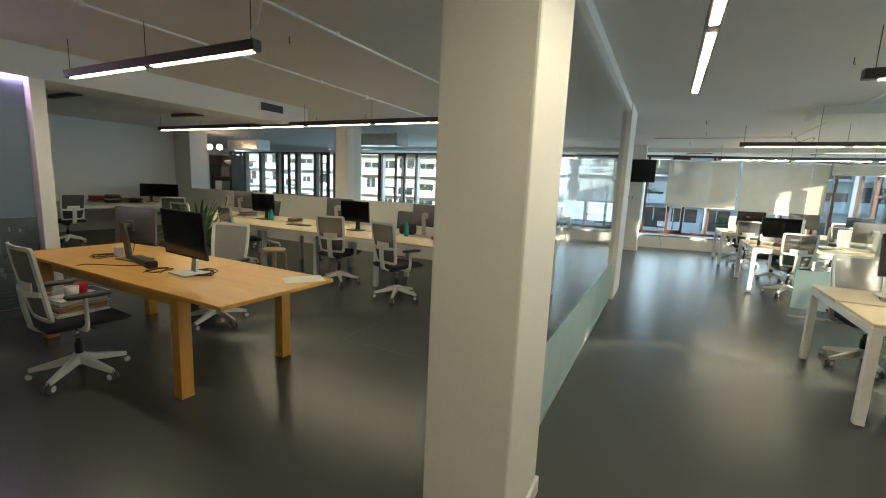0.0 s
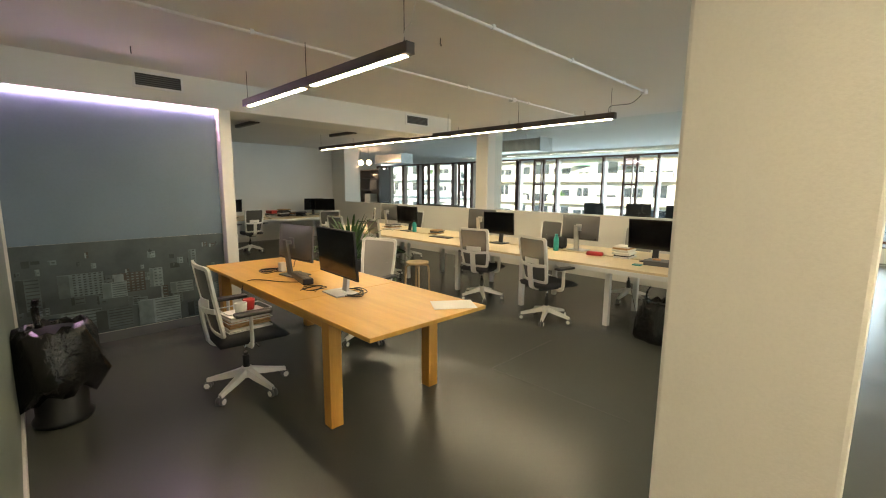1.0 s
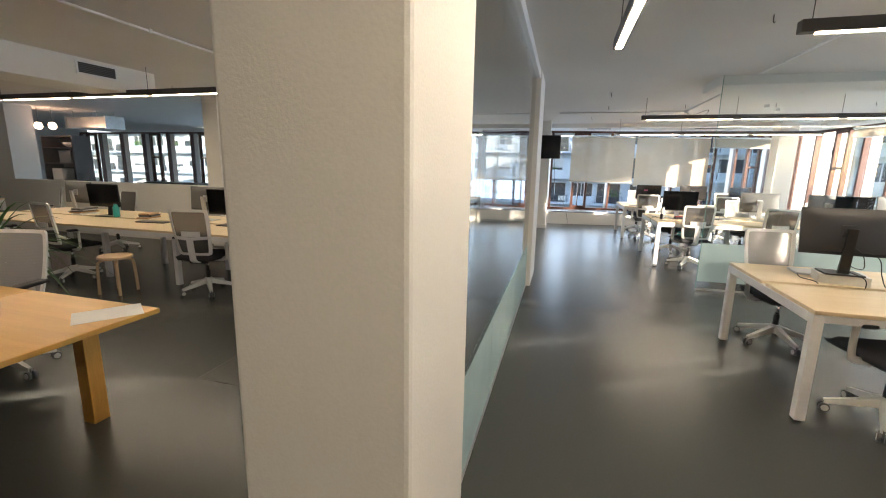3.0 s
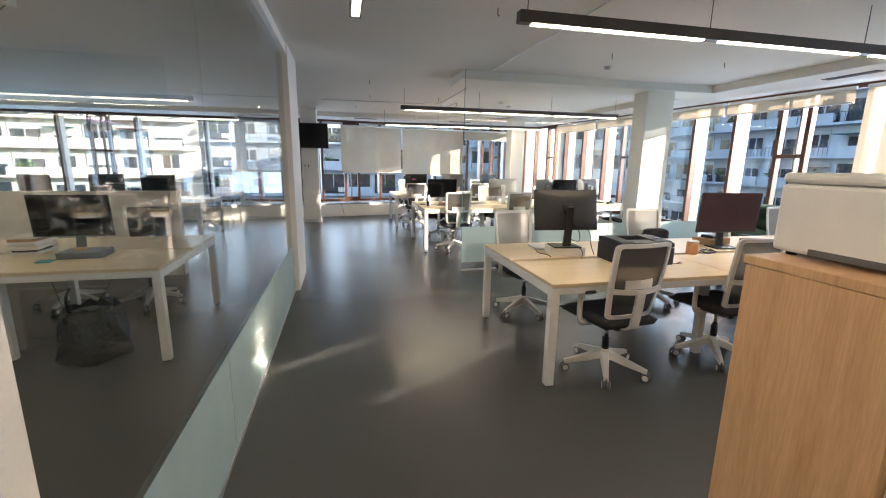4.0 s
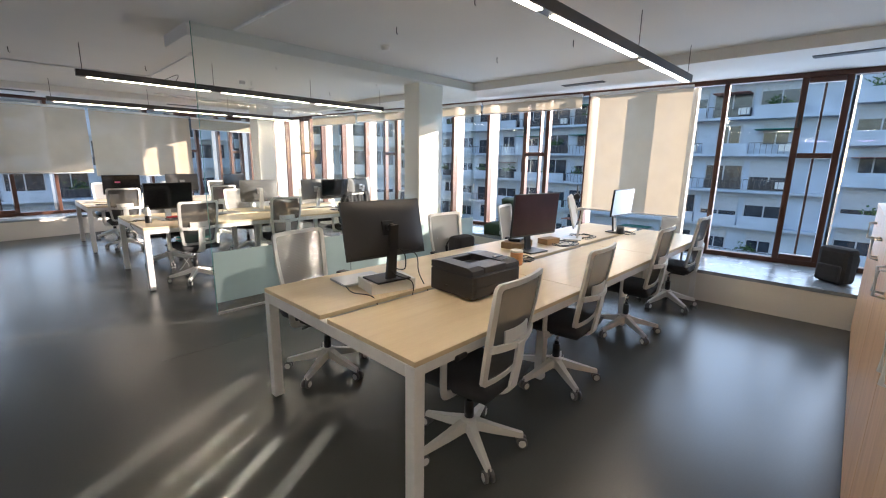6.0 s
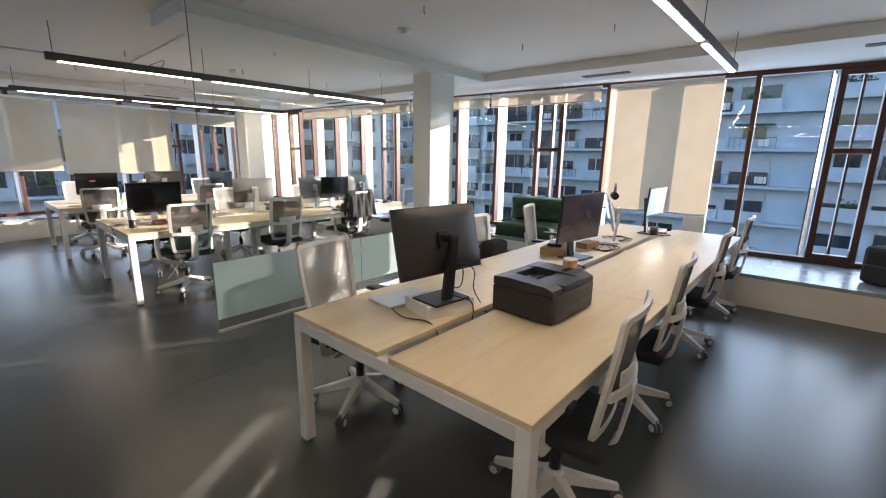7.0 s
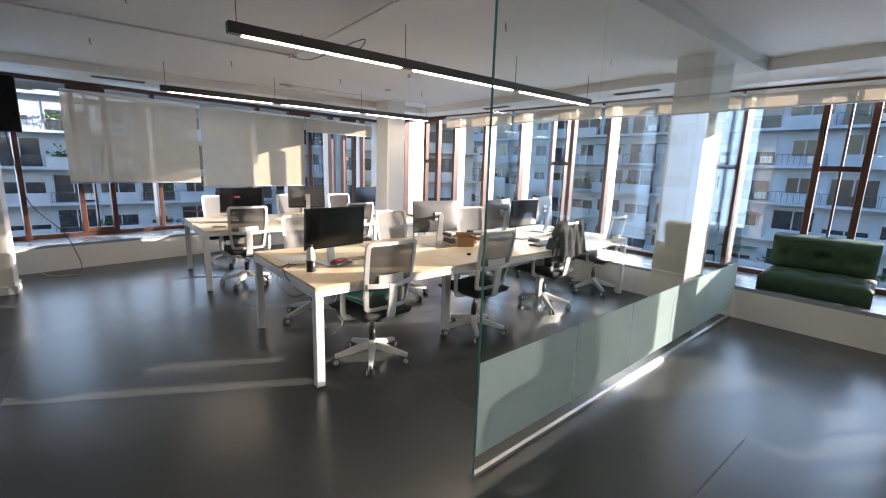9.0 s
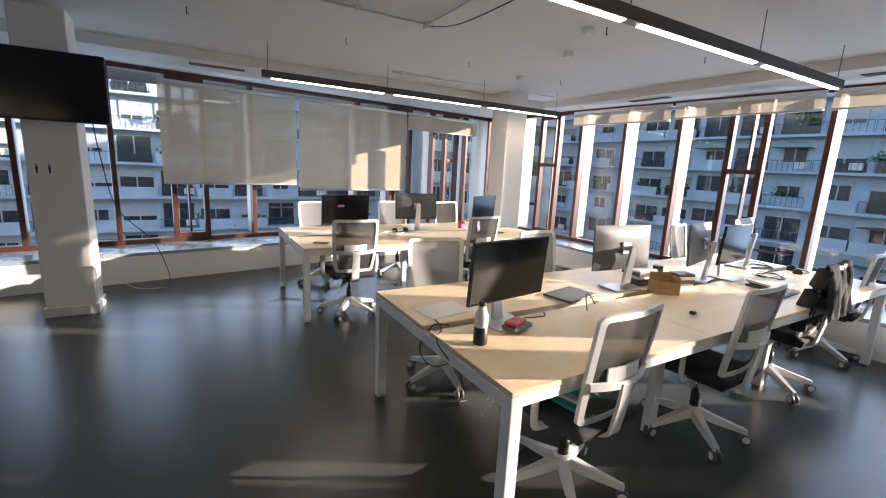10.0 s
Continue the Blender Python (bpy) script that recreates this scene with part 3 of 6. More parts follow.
def office_chair(mesh_mat, arms=True, label="white office chair with a grey mesh back"):
    """Faces +y; stands on the floor at the origin."""
    root = thing("office_chair", label, "office chair", group="office chairs")
    for k in range(5):
        a = radians(18 + 72 * k)
        d = Vector((math.cos(a), math.sin(a), 0))
        s = Vector((-d.y, d.x, 0))
        bm = bmn()
        rings = []
        for r, w, zt, h in ((0.03, 0.032, 0.165, 0.055), (0.14, 0.025, 0.130, 0.045), (0.30, 0.016, 0.085, 0.028)):
            c = d * r
            rings.append([bm.verts.new(c + s * w * i + Vector((0, 0, zt - h * j))) for i, j in ((-1, 1), (-0.7, 0), (0.7, 0), (1, 1))])
        for p, q in zip(rings, rings[1:]):
            for i in range(4):
                bm.faces.new((p[i], p[(i + 1) % 4], q[(i + 1) % 4], q[i]))
        bm.faces.new(rings[0])
        bm.faces.new(rings[-1])
        leg = part("base_leg", bm, PLASTIC_W, root)
        bm = bmn()
        c = d * 0.295
        for o in (-0.017, 0.017):
            rod(bm, c + s * (o - 0.009) + Vector((0, 0, 0.03)), c + s * (o + 0.009) + Vector((0, 0, 0.03)), 0.03, n=14)
        rod(bm, c + Vector((0, 0, 0.03)), c + Vector((0, 0, 0.075)), 0.008, n=8)
        caster = part("caster", bm, GREY_P, leg)
        for o in (-0.0275, 0.0275):
            bm = bmn()
            rod(bm, c + s * (o - 0.001) + Vector((0, 0, 0.03)), c + s * (o + 0.001) + Vector((0, 0, 0.03)), 0.021, n=14)
            part("caster_cap", bm, PLASTIC_W, leg)
    bm = bmn()
    lathe(bm, [(0.045, 0.095), (0.047, 0.16), (0.036, 0.175)], 16)
    part("hub", bm, PLASTIC_W, root)
    bm = bmn()
    rod(bm, (0, 0, 0.17), (0, 0, 0.27), 0.026, n=14)
    part("gas_lift", bm, PLASTIC_B, root)
    bm = bmn()
    rod(bm, (0, 0, 0.26), (0, 0, 0.385), 0.014, n=12)
    part("piston", bm, CHROME, root)
    bm = bmn()
    box(bm, -0.07, -0.17, 0.375, 0.07, 0.10, 0.425, 0.012)
    box(bm, 0.06, 0.02, 0.395, 0.24, 0.034, 0.405, 0.003)
    part("tilt_mechanism", bm, PLASTIC_B, root)

    def seat_top(u, v):
        x, y = (u - 0.5) * 0.49, -0.24 + 0.50 * v
        e = max(abs(u - 0.5) * 2, abs(v - 0.5) * 2)
        taper = 1 - 0.10 * (1 - v)
        z = 0.495 - 0.03 * e ** 6 - 0.028 * max(0, v - 0.75) ** 2 * 12 + 0.008 * abs(u - 0.5)
        return Vector((x * taper, y, z))
    bm = bmn()
    sheet(bm, seat_top, 10, 10)
    bot = bmn()
    ret = bmesh.ops.extrude_face_region(bm, geom=bm.faces[:])
    for v in [g for g in ret["geom"] if isinstance(g, bmesh.types.BMVert)]:
        v.co.z = 0.425
        v.co.x *= 0.93
        v.co.y = -0.02 + (v.co.y + 0.02) * 0.93
    bot.free()
    part("seat", bm, SEAT, root, "charcoal fabric seat")

    # back: flat frame, cross bar, spine plate, mesh
    zlo, zhi = 0.485, 1.02

    def half(z):
        """Half width of the back at a height."""
        q = (z - zlo) / (zhi - zlo)
        return 0.186 + 0.096 * q - 0.058 * q * q

    def contour(inset, r):
        lo, hi = zlo + inset, zhi - inset * 0.85
        pts = []
        for k in range(5):
            a_ = radians(22.5 * k)
            z = hi - r + r * math.sin(a_)
            pts.append((half(z) - inset - r + r * math.cos(a_), z))
        pts += [(pts[4][0] * c, hi) for c in (0.5, 0.0)]
        right = pts[:]
        low = []
        for k in range(5):
            a_ = radians(-22.5 * k)
            z = lo + r + r * math.sin(a_)
            low.append((half(z) - inset - r + r * math.cos(a_), z))
        side = [(half(z) - inset, z) for z in [hi - r - (hi - lo - 2 * r) * k / 6 for k in range(1, 6)]]
        low += [(low[4][0] * c, lo) for c in (0.5, 0.0)]
        half_loop = right[::-1] + side + low
        return half_loop + [(-x, z) for x, z in half_loop[-2:0:-1]]
    bm = bmn()
    rings = []
    for (xo, zo), (xi, zi) in zip(contour(0.0, 0.032), contour(0.03, 0.02)):
        yo, yi = back_y(zo) + 0.6 * xo * xo, back_y(zi) + 0.6 * xi * xi
        rings.append([bm.verts.new(c) for c in ((xo, yo + 0.008, zo), (xo, yo - 0.010, zo), (xi, yi - 0.012, zi), (xi, yi + 0.008, zi))])
    for p, q in zip(rings, rings[1:] + rings[:1]):
        for i in range(4):
            bm.faces.new((p[i], p[(i + 1) % 4], q[(i + 1) % 4], q[i]))
    part("back_frame", bm, PLASTIC_W, root)

    def plate(fn, nu, nv, off):
        b = sheet(bmn(), fn, nu, nv)
        ret_ = bmesh.ops.extrude_face_region(b, geom=b.faces[:])
        for v_ in [g for g in ret_["geom"] if isinstance(g, bmesh.types.BMVert)]:
            v_.co += Vector(off)
        for f in b.faces:
            f.smooth = False
        return b
    zb = 0.672
    part("back_bar", plate(lambda u, v: Vector(((u - 0.5) * 0.40, back_y(zb) - 0.030 + 0.16 * abs(u - 0.5) ** 2, zb + 0.012 * abs(2 * u - 1) + 0.034 * v)), 12, 1, (0, -0.016, 0)), PLASTIC_W, root)
    path = smooth_path([(0, back_y(zb) - 0.036, zb + 0.034), (0, back_y(0.6) - 0.042, 0.6), (0, back_y(0.5) - 0.046, 0.49), (0, -0.235, 0.435), (0, -0.16, 0.40), (0, -0.06, 0.395)], 4)
    part("spine", plate(lambda u, v: path[int(round(v * (len(path) - 1)))] + Vector(((u - 0.5) * 0.072, 0, 0)), 1, len(path) - 1, (0, -0.014, -0.012)), PLASTIC_W, root)
    bm = bmn()

    def mesh_fn(u, v):
        zz = zlo + 0.012 + (zhi - zlo - 0.022) * v
        x = (u - 0.5) * 2 * (half(zz) - 0.012 - (0.012 if v in (0.0, 1.0) else 0.0))
        return Vector((x, back_y(zz) + 0.6 * x * x, zz))
    sheet(bm, mesh_fn, 8, 12)
    part("back_mesh", bm, mesh_mat, root, "stretched mesh back")
    part("lumbar_pad", plate(lambda u, v: Vector(((u - 0.5) * 0.22, back_y(0.74) - 0.014 + 0.3 * (u - 0.5) ** 2 * 0.22, 0.712 + 0.06 * v)), 6, 2, (0, -0.008, 0)), PLASTIC_W, root)
    if arms:
        for s in (-1, 1):
            bm = bmn()
            sweep(bm, smooth_path([(s * 0.10, -0.03, 0.41), (s * 0.24, -0.03, 0.42), (s * 0.275, -0.03, 0.47), (s * 0.275, -0.03, 0.655)], 5), 0.024, 0.012, 8, up=(0, 1, 0))
            arm = part("armrest", bm, PLASTIC_W, root)
            bm = bmn()
            box(bm, s * 0.275 - 0.042, -0.14, 0.655, s * 0.275 + 0.042, 0.115, 0.682, 0.011)
            part("arm_pad", bm, PLASTIC_B, arm)
    return root


chair_a = office_chair(MESH)
chair_b = office_chair(MESH_D, True, "white office chair with a dark mesh back")
LIGHT, DARK = chair_a, chair_b
CHAIRS = [
    # first bench, its two sides
    (2.93, 4.73, 6, DARK), (3.94, 4.77, 4, DARK), (5.2, 4.76, 2, DARK), (6.34, 4.74, 0, DARK),
    (2.85, 6.04, 191, LIGHT), (4.42, 6.1, 178, LIGHT), (5.66, 6.2, 196, LIGHT), (6.4, 6.08, 184, LIGHT),
    # second bench
    (2.92, 9.265, 4, DARK), (4.01, 9.23, 2, DARK), (5.2, 9.33, 4, DARK), (6.34, 9.4, 6, DARK),
    (2.92, 10.47, 172, LIGHT), (4.1, 10.57, 184, LIGHT), (5.3, 10.52, 170, LIGHT), (6.3, 10.57, 190, LIGHT),
    # third bench
    (2.72, 12.12, -4, DARK), (4.2, 12.14, 6, DARK), (2.75, 13.39, 180, LIGHT), (3.85, 13.44, 176, LIGHT), (4.75, 13.34, 188, DARK),
    # west bench and the table
    (-2.02, 5.47, -14, DARK), (-3.2, 5.68, 12, DARK), (-5.3, 5.6, -8, DARK), (-6.4, 5.5, 6, DARK),
    (-1.7, 7.1, 178, LIGHT), (-4.75, 7.2, 186, LIGHT), (-3.2, 7.2, 172, DARK), (-0.95, 7.05, 190, DARK), (-6.6, 7.2, 175, DARK),
    (-2.72, 2.25, -3, DARK), (-3.0, 3.55, 196, LIGHT),
    (-9.72, 4.95, 96, DARK), (-8.2, 6.2, 60, DARK), (-8.3, 7.2, 150, DARK),
]
for i, (x, y, rz, kind_of) in enumerate(CHAIRS):
    copy_thing(kind_of, pose(x, y, 0, 0, 0, rz))
for o in (chair_a, chair_b):
    for c in list(o.children_recursive) + [o]:
        bpy.data.objects.remove(c)


# ---- desks ----
def bench_desk(x0, x1, y0, y1, units, label, h=0.74, inner_legs=True):
    """A double bench: two rows of tops over a white steel frame with a cable gap between."""
    root = thing("bench_desk", label, "desk", group="white bench desks")
    s = (x1 - x0) / units
    ym = (y0 + y1) / 2
    t = 0.025
    for i in range(units):
        for a, b in ((y0, ym - 0.035), (ym + 0.035, y1)):
            bm = bmn()
            box(bm, x0 + s * i + 0.0015, a, h - t, x0 + s * (i + 1) - 0.0015, b, h, 0.0025)
            part("tabletop", bm, BIRCH, root)
    for y in (y0 + 0.005, y1 - 0.055, ym - 0.10, ym + 0.06):
        bm = bmn()
        box(bm, x0 + 0.06, y, h - t - 0.05, x1 - 0.06, y + 0.05 if y < ym - 0.2 or y > ym + 0.2 else y + 0.04, h - t - 0.002, 0.003)
        part("frame_rail", bm, METAL_W, root)
    for x in (x0, x1 - 0.06):
        bm = bmn()
        box(bm, x, y0 + 0.06, h - t - 0.062, x + 0.06, y1 - 0.06, h - t - 0.002, 0.004)
        part("end_rail", bm, METAL_W, root)
        for y in (y0, y1 - 0.06):
            bm = bmn()
            box(bm, x, y, 0.012, x + 0.06, y + 0.06, h - t - 0.002, 0.004)
            leg = part("leg", bm, METAL_W, root)
            bm = bmn()
            box(bm, x + 0.012, y + 0.012, 0, x + 0.048, y + 0.048, 0.014)
            part("foot", bm, PLASTIC_B, leg)
    for i in range(1, units):
        x = x0 + s * i
        for y in (y0 + 0.25, y1 - 0.31):
            bm = bmn()
            box(bm, x - 0.03, y, 0.0, x + 0.03, y + 0.06, h - t - 0.002, 0.004)
            part("leg", bm, METAL_W, root)
        bm = bmn()
        box(bm, x - 0.03, y0 + 0.31, h - t - 0.06, x + 0.03, y1 - 0.31, h - t - 0.003, 0.003)
        part("cross_rail", bm, METAL_W, root)
    bm = bmn()
    box(bm, x0 + 0.25, ym - 0.03, h - 0.16, x1 - 0.25, ym + 0.03, h - 0.155)
    for sy in (-0.031, 0.03):
        box(bm, x0 + 0.25, ym + sy, h - 0.16, x1 - 0.25, ym + sy + 0.002, h - 0.08)
    part("cable_tray", bm, METAL_W, root)
    return root


D1 = bench_desk(2.38, 6.84, 4.57, 5.97, 3, "birch-topped bench desk for six on white steel legs")
D2 = bench_desk(2.37, 6.5, 9.06, 10.46, 3, "birch-topped bench desk for six on white steel legs")
D3 = bench_desk(2.226, 5.3, 11.95, 13.31, 2, "birch-topped bench desk for four on white steel legs")
D4 = bench_desk(-7.27, -0.25, 5.5, 6.9, 6, "long birch-topped bench desk in the dim west part")
D5 = bench_desk(-11.55, -10.05, 3.6, 7.6, 1, "birch-topped desk along the white wall")


def extending_table():
    root = thing("wooden_table", "orange beech extending table with square legs", "table", pose(-2.71, 2.895, 0, 0, 0, -0.6))
    for a, b in ((-1.46, -0.45), (-0.447, 0.447), (0.45, 1.46)):
        bm = bmn()
        box(bm, a, -0.49, 0.722, b, 0.49, 0.75, 0.004)
        part("tabletop", bm, BEECH, root)
    for y in (-0.40, 0.375):
        bm = bmn()
        box(bm, -1.05, y, 0.62, 0.97, y + 0.025, 0.72, 0.002)
        part("apron", bm, BEECH, root)
    for x in (-1.1, 0.985):
        bm = bmn()
        box(bm, x, -0.33, 0.62, x + 0.025, 0.33, 0.72, 0.002)
        part("apron", bm, BEECH, root)
    for x in (-1.14, 0.895):
        for y in (-0.475, 0.385):
            bm = bmn()
            box(bm, x, y, 0, x + 0.09, y + 0.09, 0.72, 0.004)
            part("leg", bm, BEECH_Z, root)
    return root


extending_table()


# ---- monitors ----
def monitor(x, y, z, rz, w=0.54, h=0.325, back=PLASTIC_B, stand=PLASTIC_B, lift=0.14, tilt=-4, label="black flat monitor on a stand", foot=(0.24, 0.19), face=SCREEN):
    """Faces +y before its turn."""
    root = thing("monitor", label, "monitor", pose(x, y, z, 0, 0, rz), group="monitors on the desks")
    bm = bmn()
    box(bm, -foot[0] / 2, -foot[1] / 2 - 0.03, 0, foot[0] / 2, foot[1] / 2 - 0.03, 0.012, 0.004)
    part("foot", bm, stand, root)
    bm = bmn()
    top = lift + h * 0.60
    foot_y, head_y = -0.075, -0.115
    rings = []
    for k in range(6):
        q = k / 5
        y, z, hw = foot_y + (head_y - foot_y) * q, 0.011 + (top - 0.011) * q, 0.034 - 0.008 * q
        rings.append([bm.verts.new(c) for c in ((-hw, y - 0.011, z), (hw, y - 0.011, z), (hw, y + 0.011, z), (-hw, y + 0.011, z))])
    for p, q in zip(rings, rings[1:]):
        for i in range(4):
            bm.faces.new((p[i], p[(i + 1) % 4], q[(i + 1) % 4], q[i]))
    bm.faces.new(rings[0][::-1])
    bm.faces.new(rings[-1])
    part("neck", bm, stand, root)
    m = pose(0, -0.01, lift + h / 2, tilt, 0, 0)
    bm = bmn()
    box(bm, -w / 2, -0.006, -h / 2, w / 2, 0.012, h / 2, 0.003, m)
    # a shallow curved shell behind the panel

    def shell_back(u, v):
        e = max(abs(2 * u - 1), abs(2 * v - 1))
        return m @ Vector(((u - 0.5) * w * 0.985, -0.006 - 0.030 * (1 - e ** 3), (v - 0.5) * h * 0.97))
    sheet(bm, shell_back, 12, 10)
    shell = part("housing", bm, back, root)
    bm = bmn()
    box(bm, -w * 0.46, -0.0125, -h * 0.47, w * 0.46, -0.0065, -h * 0.40, 0.002, m)
    part("lower_trim", bm, PLASTIC_B, shell)
    bm = bmn()
    box(bm, -0.042, -0.046, -0.045, 0.042, -0.033, 0.045, 0.005, m)
    sweep(bm, [m @ Vector((0, -0.04, 0.0)), m @ Vector((0, -0.085, 0.006)), Vector((0, head_y, top - 0.02))], 0.02, 0.018, n=8)
    part("mount", bm, stand, shell)
    bm = bmn()
    box(bm, -w / 2 + 0.008, 0.0122, -h / 2 + 0.016, w / 2 - 0.008, 0.0145, h / 2 - 0.008, 0, m)
    part("screen", bm, face, shell)
    return root


GREYBACK = dict(back=GREY_P, stand=SILVER, label="grey monitor seen from behind on a silver stand")
PURPLE = material("plum_screen", (0.05, 0.025, 0.035), 0.22, vary=0.1)
monitor(2.93, 5.46, 0.81, -6, w=0.56, h=0.35, tilt=-13, stand=PLASTIC_B, back=PRINT_G, label="dark monitor seen from behind on a box")
monitor(4.62, 5.42, 0.74, 172, w=0.60, h=0.38, face=PURPLE, lift=0.15, label="large monitor with a plum-tinted dark screen")
monitor(5.52, 5.54, 0.74, 24, back=PLASTIC_W, stand=PLASTIC_W, label="white monitor tilted back on a white stand", tilt=-14)
# silver face colour stands for the window mirrored in a dark screen
monitor(6.36, 5.33, 0.74, 176, w=0.5, h=0.31, lift=0.2, label="slim monitor with window reflection put into its silver screen colour", face=SILVER)
monitor(2.80, 9.640, 0.74, 188, w=0.56, h=0.33, stand=SILVER)
monitor(4.06, 9.93, 0.74, -6, **GREYBACK)
monitor(4.95, 9.870, 0.74, 14, **GREYBACK)
monitor(5.27, 9.74, 0.74, 186, stand=SILVER, label="dark monitor facing the window side")
monitor(5.95, 10.02, 0.74, 10, **GREYBACK)
monitor(2.80, 12.49, 0.74, 184, label="dark monitor with a pink note on it")
monitor(3.8, 12.790, 0.74, -10, **GREYBACK)
monitor(4.65, 12.490, 0.74, 204, stand=SILVER)
monitor(-3.27, 6.12, 0.74, 182)
monitor(-3.9, 6.5, 0.74, 4, **GREYBACK)
monitor(-2.12, 6.42, 0.74, -4, **GREYBACK)
monitor(-1.08, 6.12, 0.74, 178, w=0.58, h=0.34)
monitor(-5.5, 6.24, 0.74, 184)
monitor(-6.42, 6.55, 0.74, 0, **GREYBACK)
monitor(-2.24, 2.78, 0.75, 176, w=0.60, h=0.365, stand=SILVER, label="black monitor on the beech table")
monitor(-3.12, 2.9, 0.75, 6, back=GREY_P, stand=GREY_P, label="dark monitor seen from behind on the beech table")
monitor(-10.8, 4.95, 0.74, -80, label="black monitor on the desk along the wall")
monitor(-10.7, 7.15, 0.74, -100, label="dark monitor on the desk along the wall")
monitor(-10.35, 7.3, 0.74, -130, label="dark monitor on the far desk")


# ---- television ----
def television():
    root = thing("television", "black wall-mounted television on the white pillar", "television", pose(0.25, 12.88, 2.065, 0, 0, 0))
    bm = bmn()
    box(bm, -0.505, 0.0, -0.287, 0.505, 0.035, 0.287, 0.006)
    box(bm, -0.3, 0.03, -0.18, 0.3, 0.06, 0.18, 0.01)
    part("housing", bm, PLASTIC_B, root)
    bm = bmn()
    box(bm, -0.495, -0.003, -0.272, 0.495, 0.001, 0.279)
    part("screen", bm, SCREEN, root)
    bm = bmn()
    box(bm, -0.12, 0.06, -0.12, 0.12, 0.118, 0.12, 0.004)
    part("wall_bracket", bm, PLASTIC_B, root)


television()


# ---- cabinets and printers ----
def oak_cabinet(x0, x1):
    root = thing("storage_cabinet", "tall oak-veneered cabinet with white bow handles", "cabinet", group="oak cabinets in a row")
    y1, y0, h = 3.229, 2.78, 1.237
    bm = bmn()
    box(bm, x0, y0, 0.04, x1, y1 - 0.022, h - 0.03, 0.002)
    part("body", bm, OAK, root)
    bm = bmn()
    box(bm, x0 + 0.02, y0 + 0.02, 0, x1 - 0.02, y1 - 0.05, 0.042)
    part("plinth", bm, PLASTIC_B, root)
    bm = bmn()
    box(bm, x0 - 0.004, y0, h - 0.029, x1 - 0.002, y1 + 0.004, h, 0.003)
    part("top", bm, OAK, root)
    for a, b, s in ((x0 + 0.003, (x0 + x1) / 2 - 0.002, 1), ((x0 + x1) / 2 + 0.002, x1 - 0.003, -1)):
        bm = bmn()
        box(bm, a, y1 - 0.02, 0.05, b, y1, h - 0.034, 0.002)
        door = part("door", bm, OAK, root)
        bm = bmn()
        xx = b - 0.05 if s > 0 else a + 0.05
        sweep(bm, [(xx, y1, 0.98), (xx, y1 + 0.04, 0.985), (xx, y1 + 0.04, 1.10), (xx, y1, 1.105)], 0.007, n=8)
        part("handle", bm, PLASTIC_W, door, "white bow handle")


for i in range(4):
    oak_cabinet(2.352 + 1.1 * i, 3.448 + 1.1 * i)
structure("wall_low_south", WALL, (2.38, 1.9, 0, 6.8, 2.775, 1.22), label="low white wall behind the cabinets")
structure("wall_south_inner", WALL, (2.38, 1.7, 0, 6.8, 1.898, ZC), label="white wall behind the cabinets")


def white_printer():
    root = thing("printer", "large white laser printer on the oak cabinet", "printer", pose(2.467, 2.805, 1.237))
    bm = bmn()
    box(bm, 0, 0, 0.012, 0.5, 0.44, 0.23, 0.012)
    body = part("body", bm, PLASTIC_W, root)
    bm = bmn()
    box(bm, -0.003, 0.002, 0.232, 0.503, 0.438, 0.265, 0.012)
    part("lid", bm, PLASTIC_W, root)
    bm = bmn()
    box(bm, -0.004, 0.12, 0.014, 0.002, 0.32, 0.034, 0.001)
    part("grip_recess", bm, GREY_P, body)
    for i in range(11):
        bm = bmn()
        box(bm, -0.0025, 0.03, 0.08 + i * 0.011, 0.0005, 0.10, 0.0855 + i * 0.011)
        part("vent_slot", bm, VENT, body)
    for x, y in ((0.04, 0.04), (0.46, 0.04), (0.04, 0.4), (0.46, 0.4)):
        bm = bmn()
        rod(bm, (x, y, 0), (x, y, 0.014), 0.015)
        part("foot", bm, PLASTIC_B, root)


white_printer()
monitor(3.3, 3.0, 1.237, -62, w=0.58, h=0.36, lift=0.2, back=PLASTIC_B, label="black monitor on the oak cabinet")


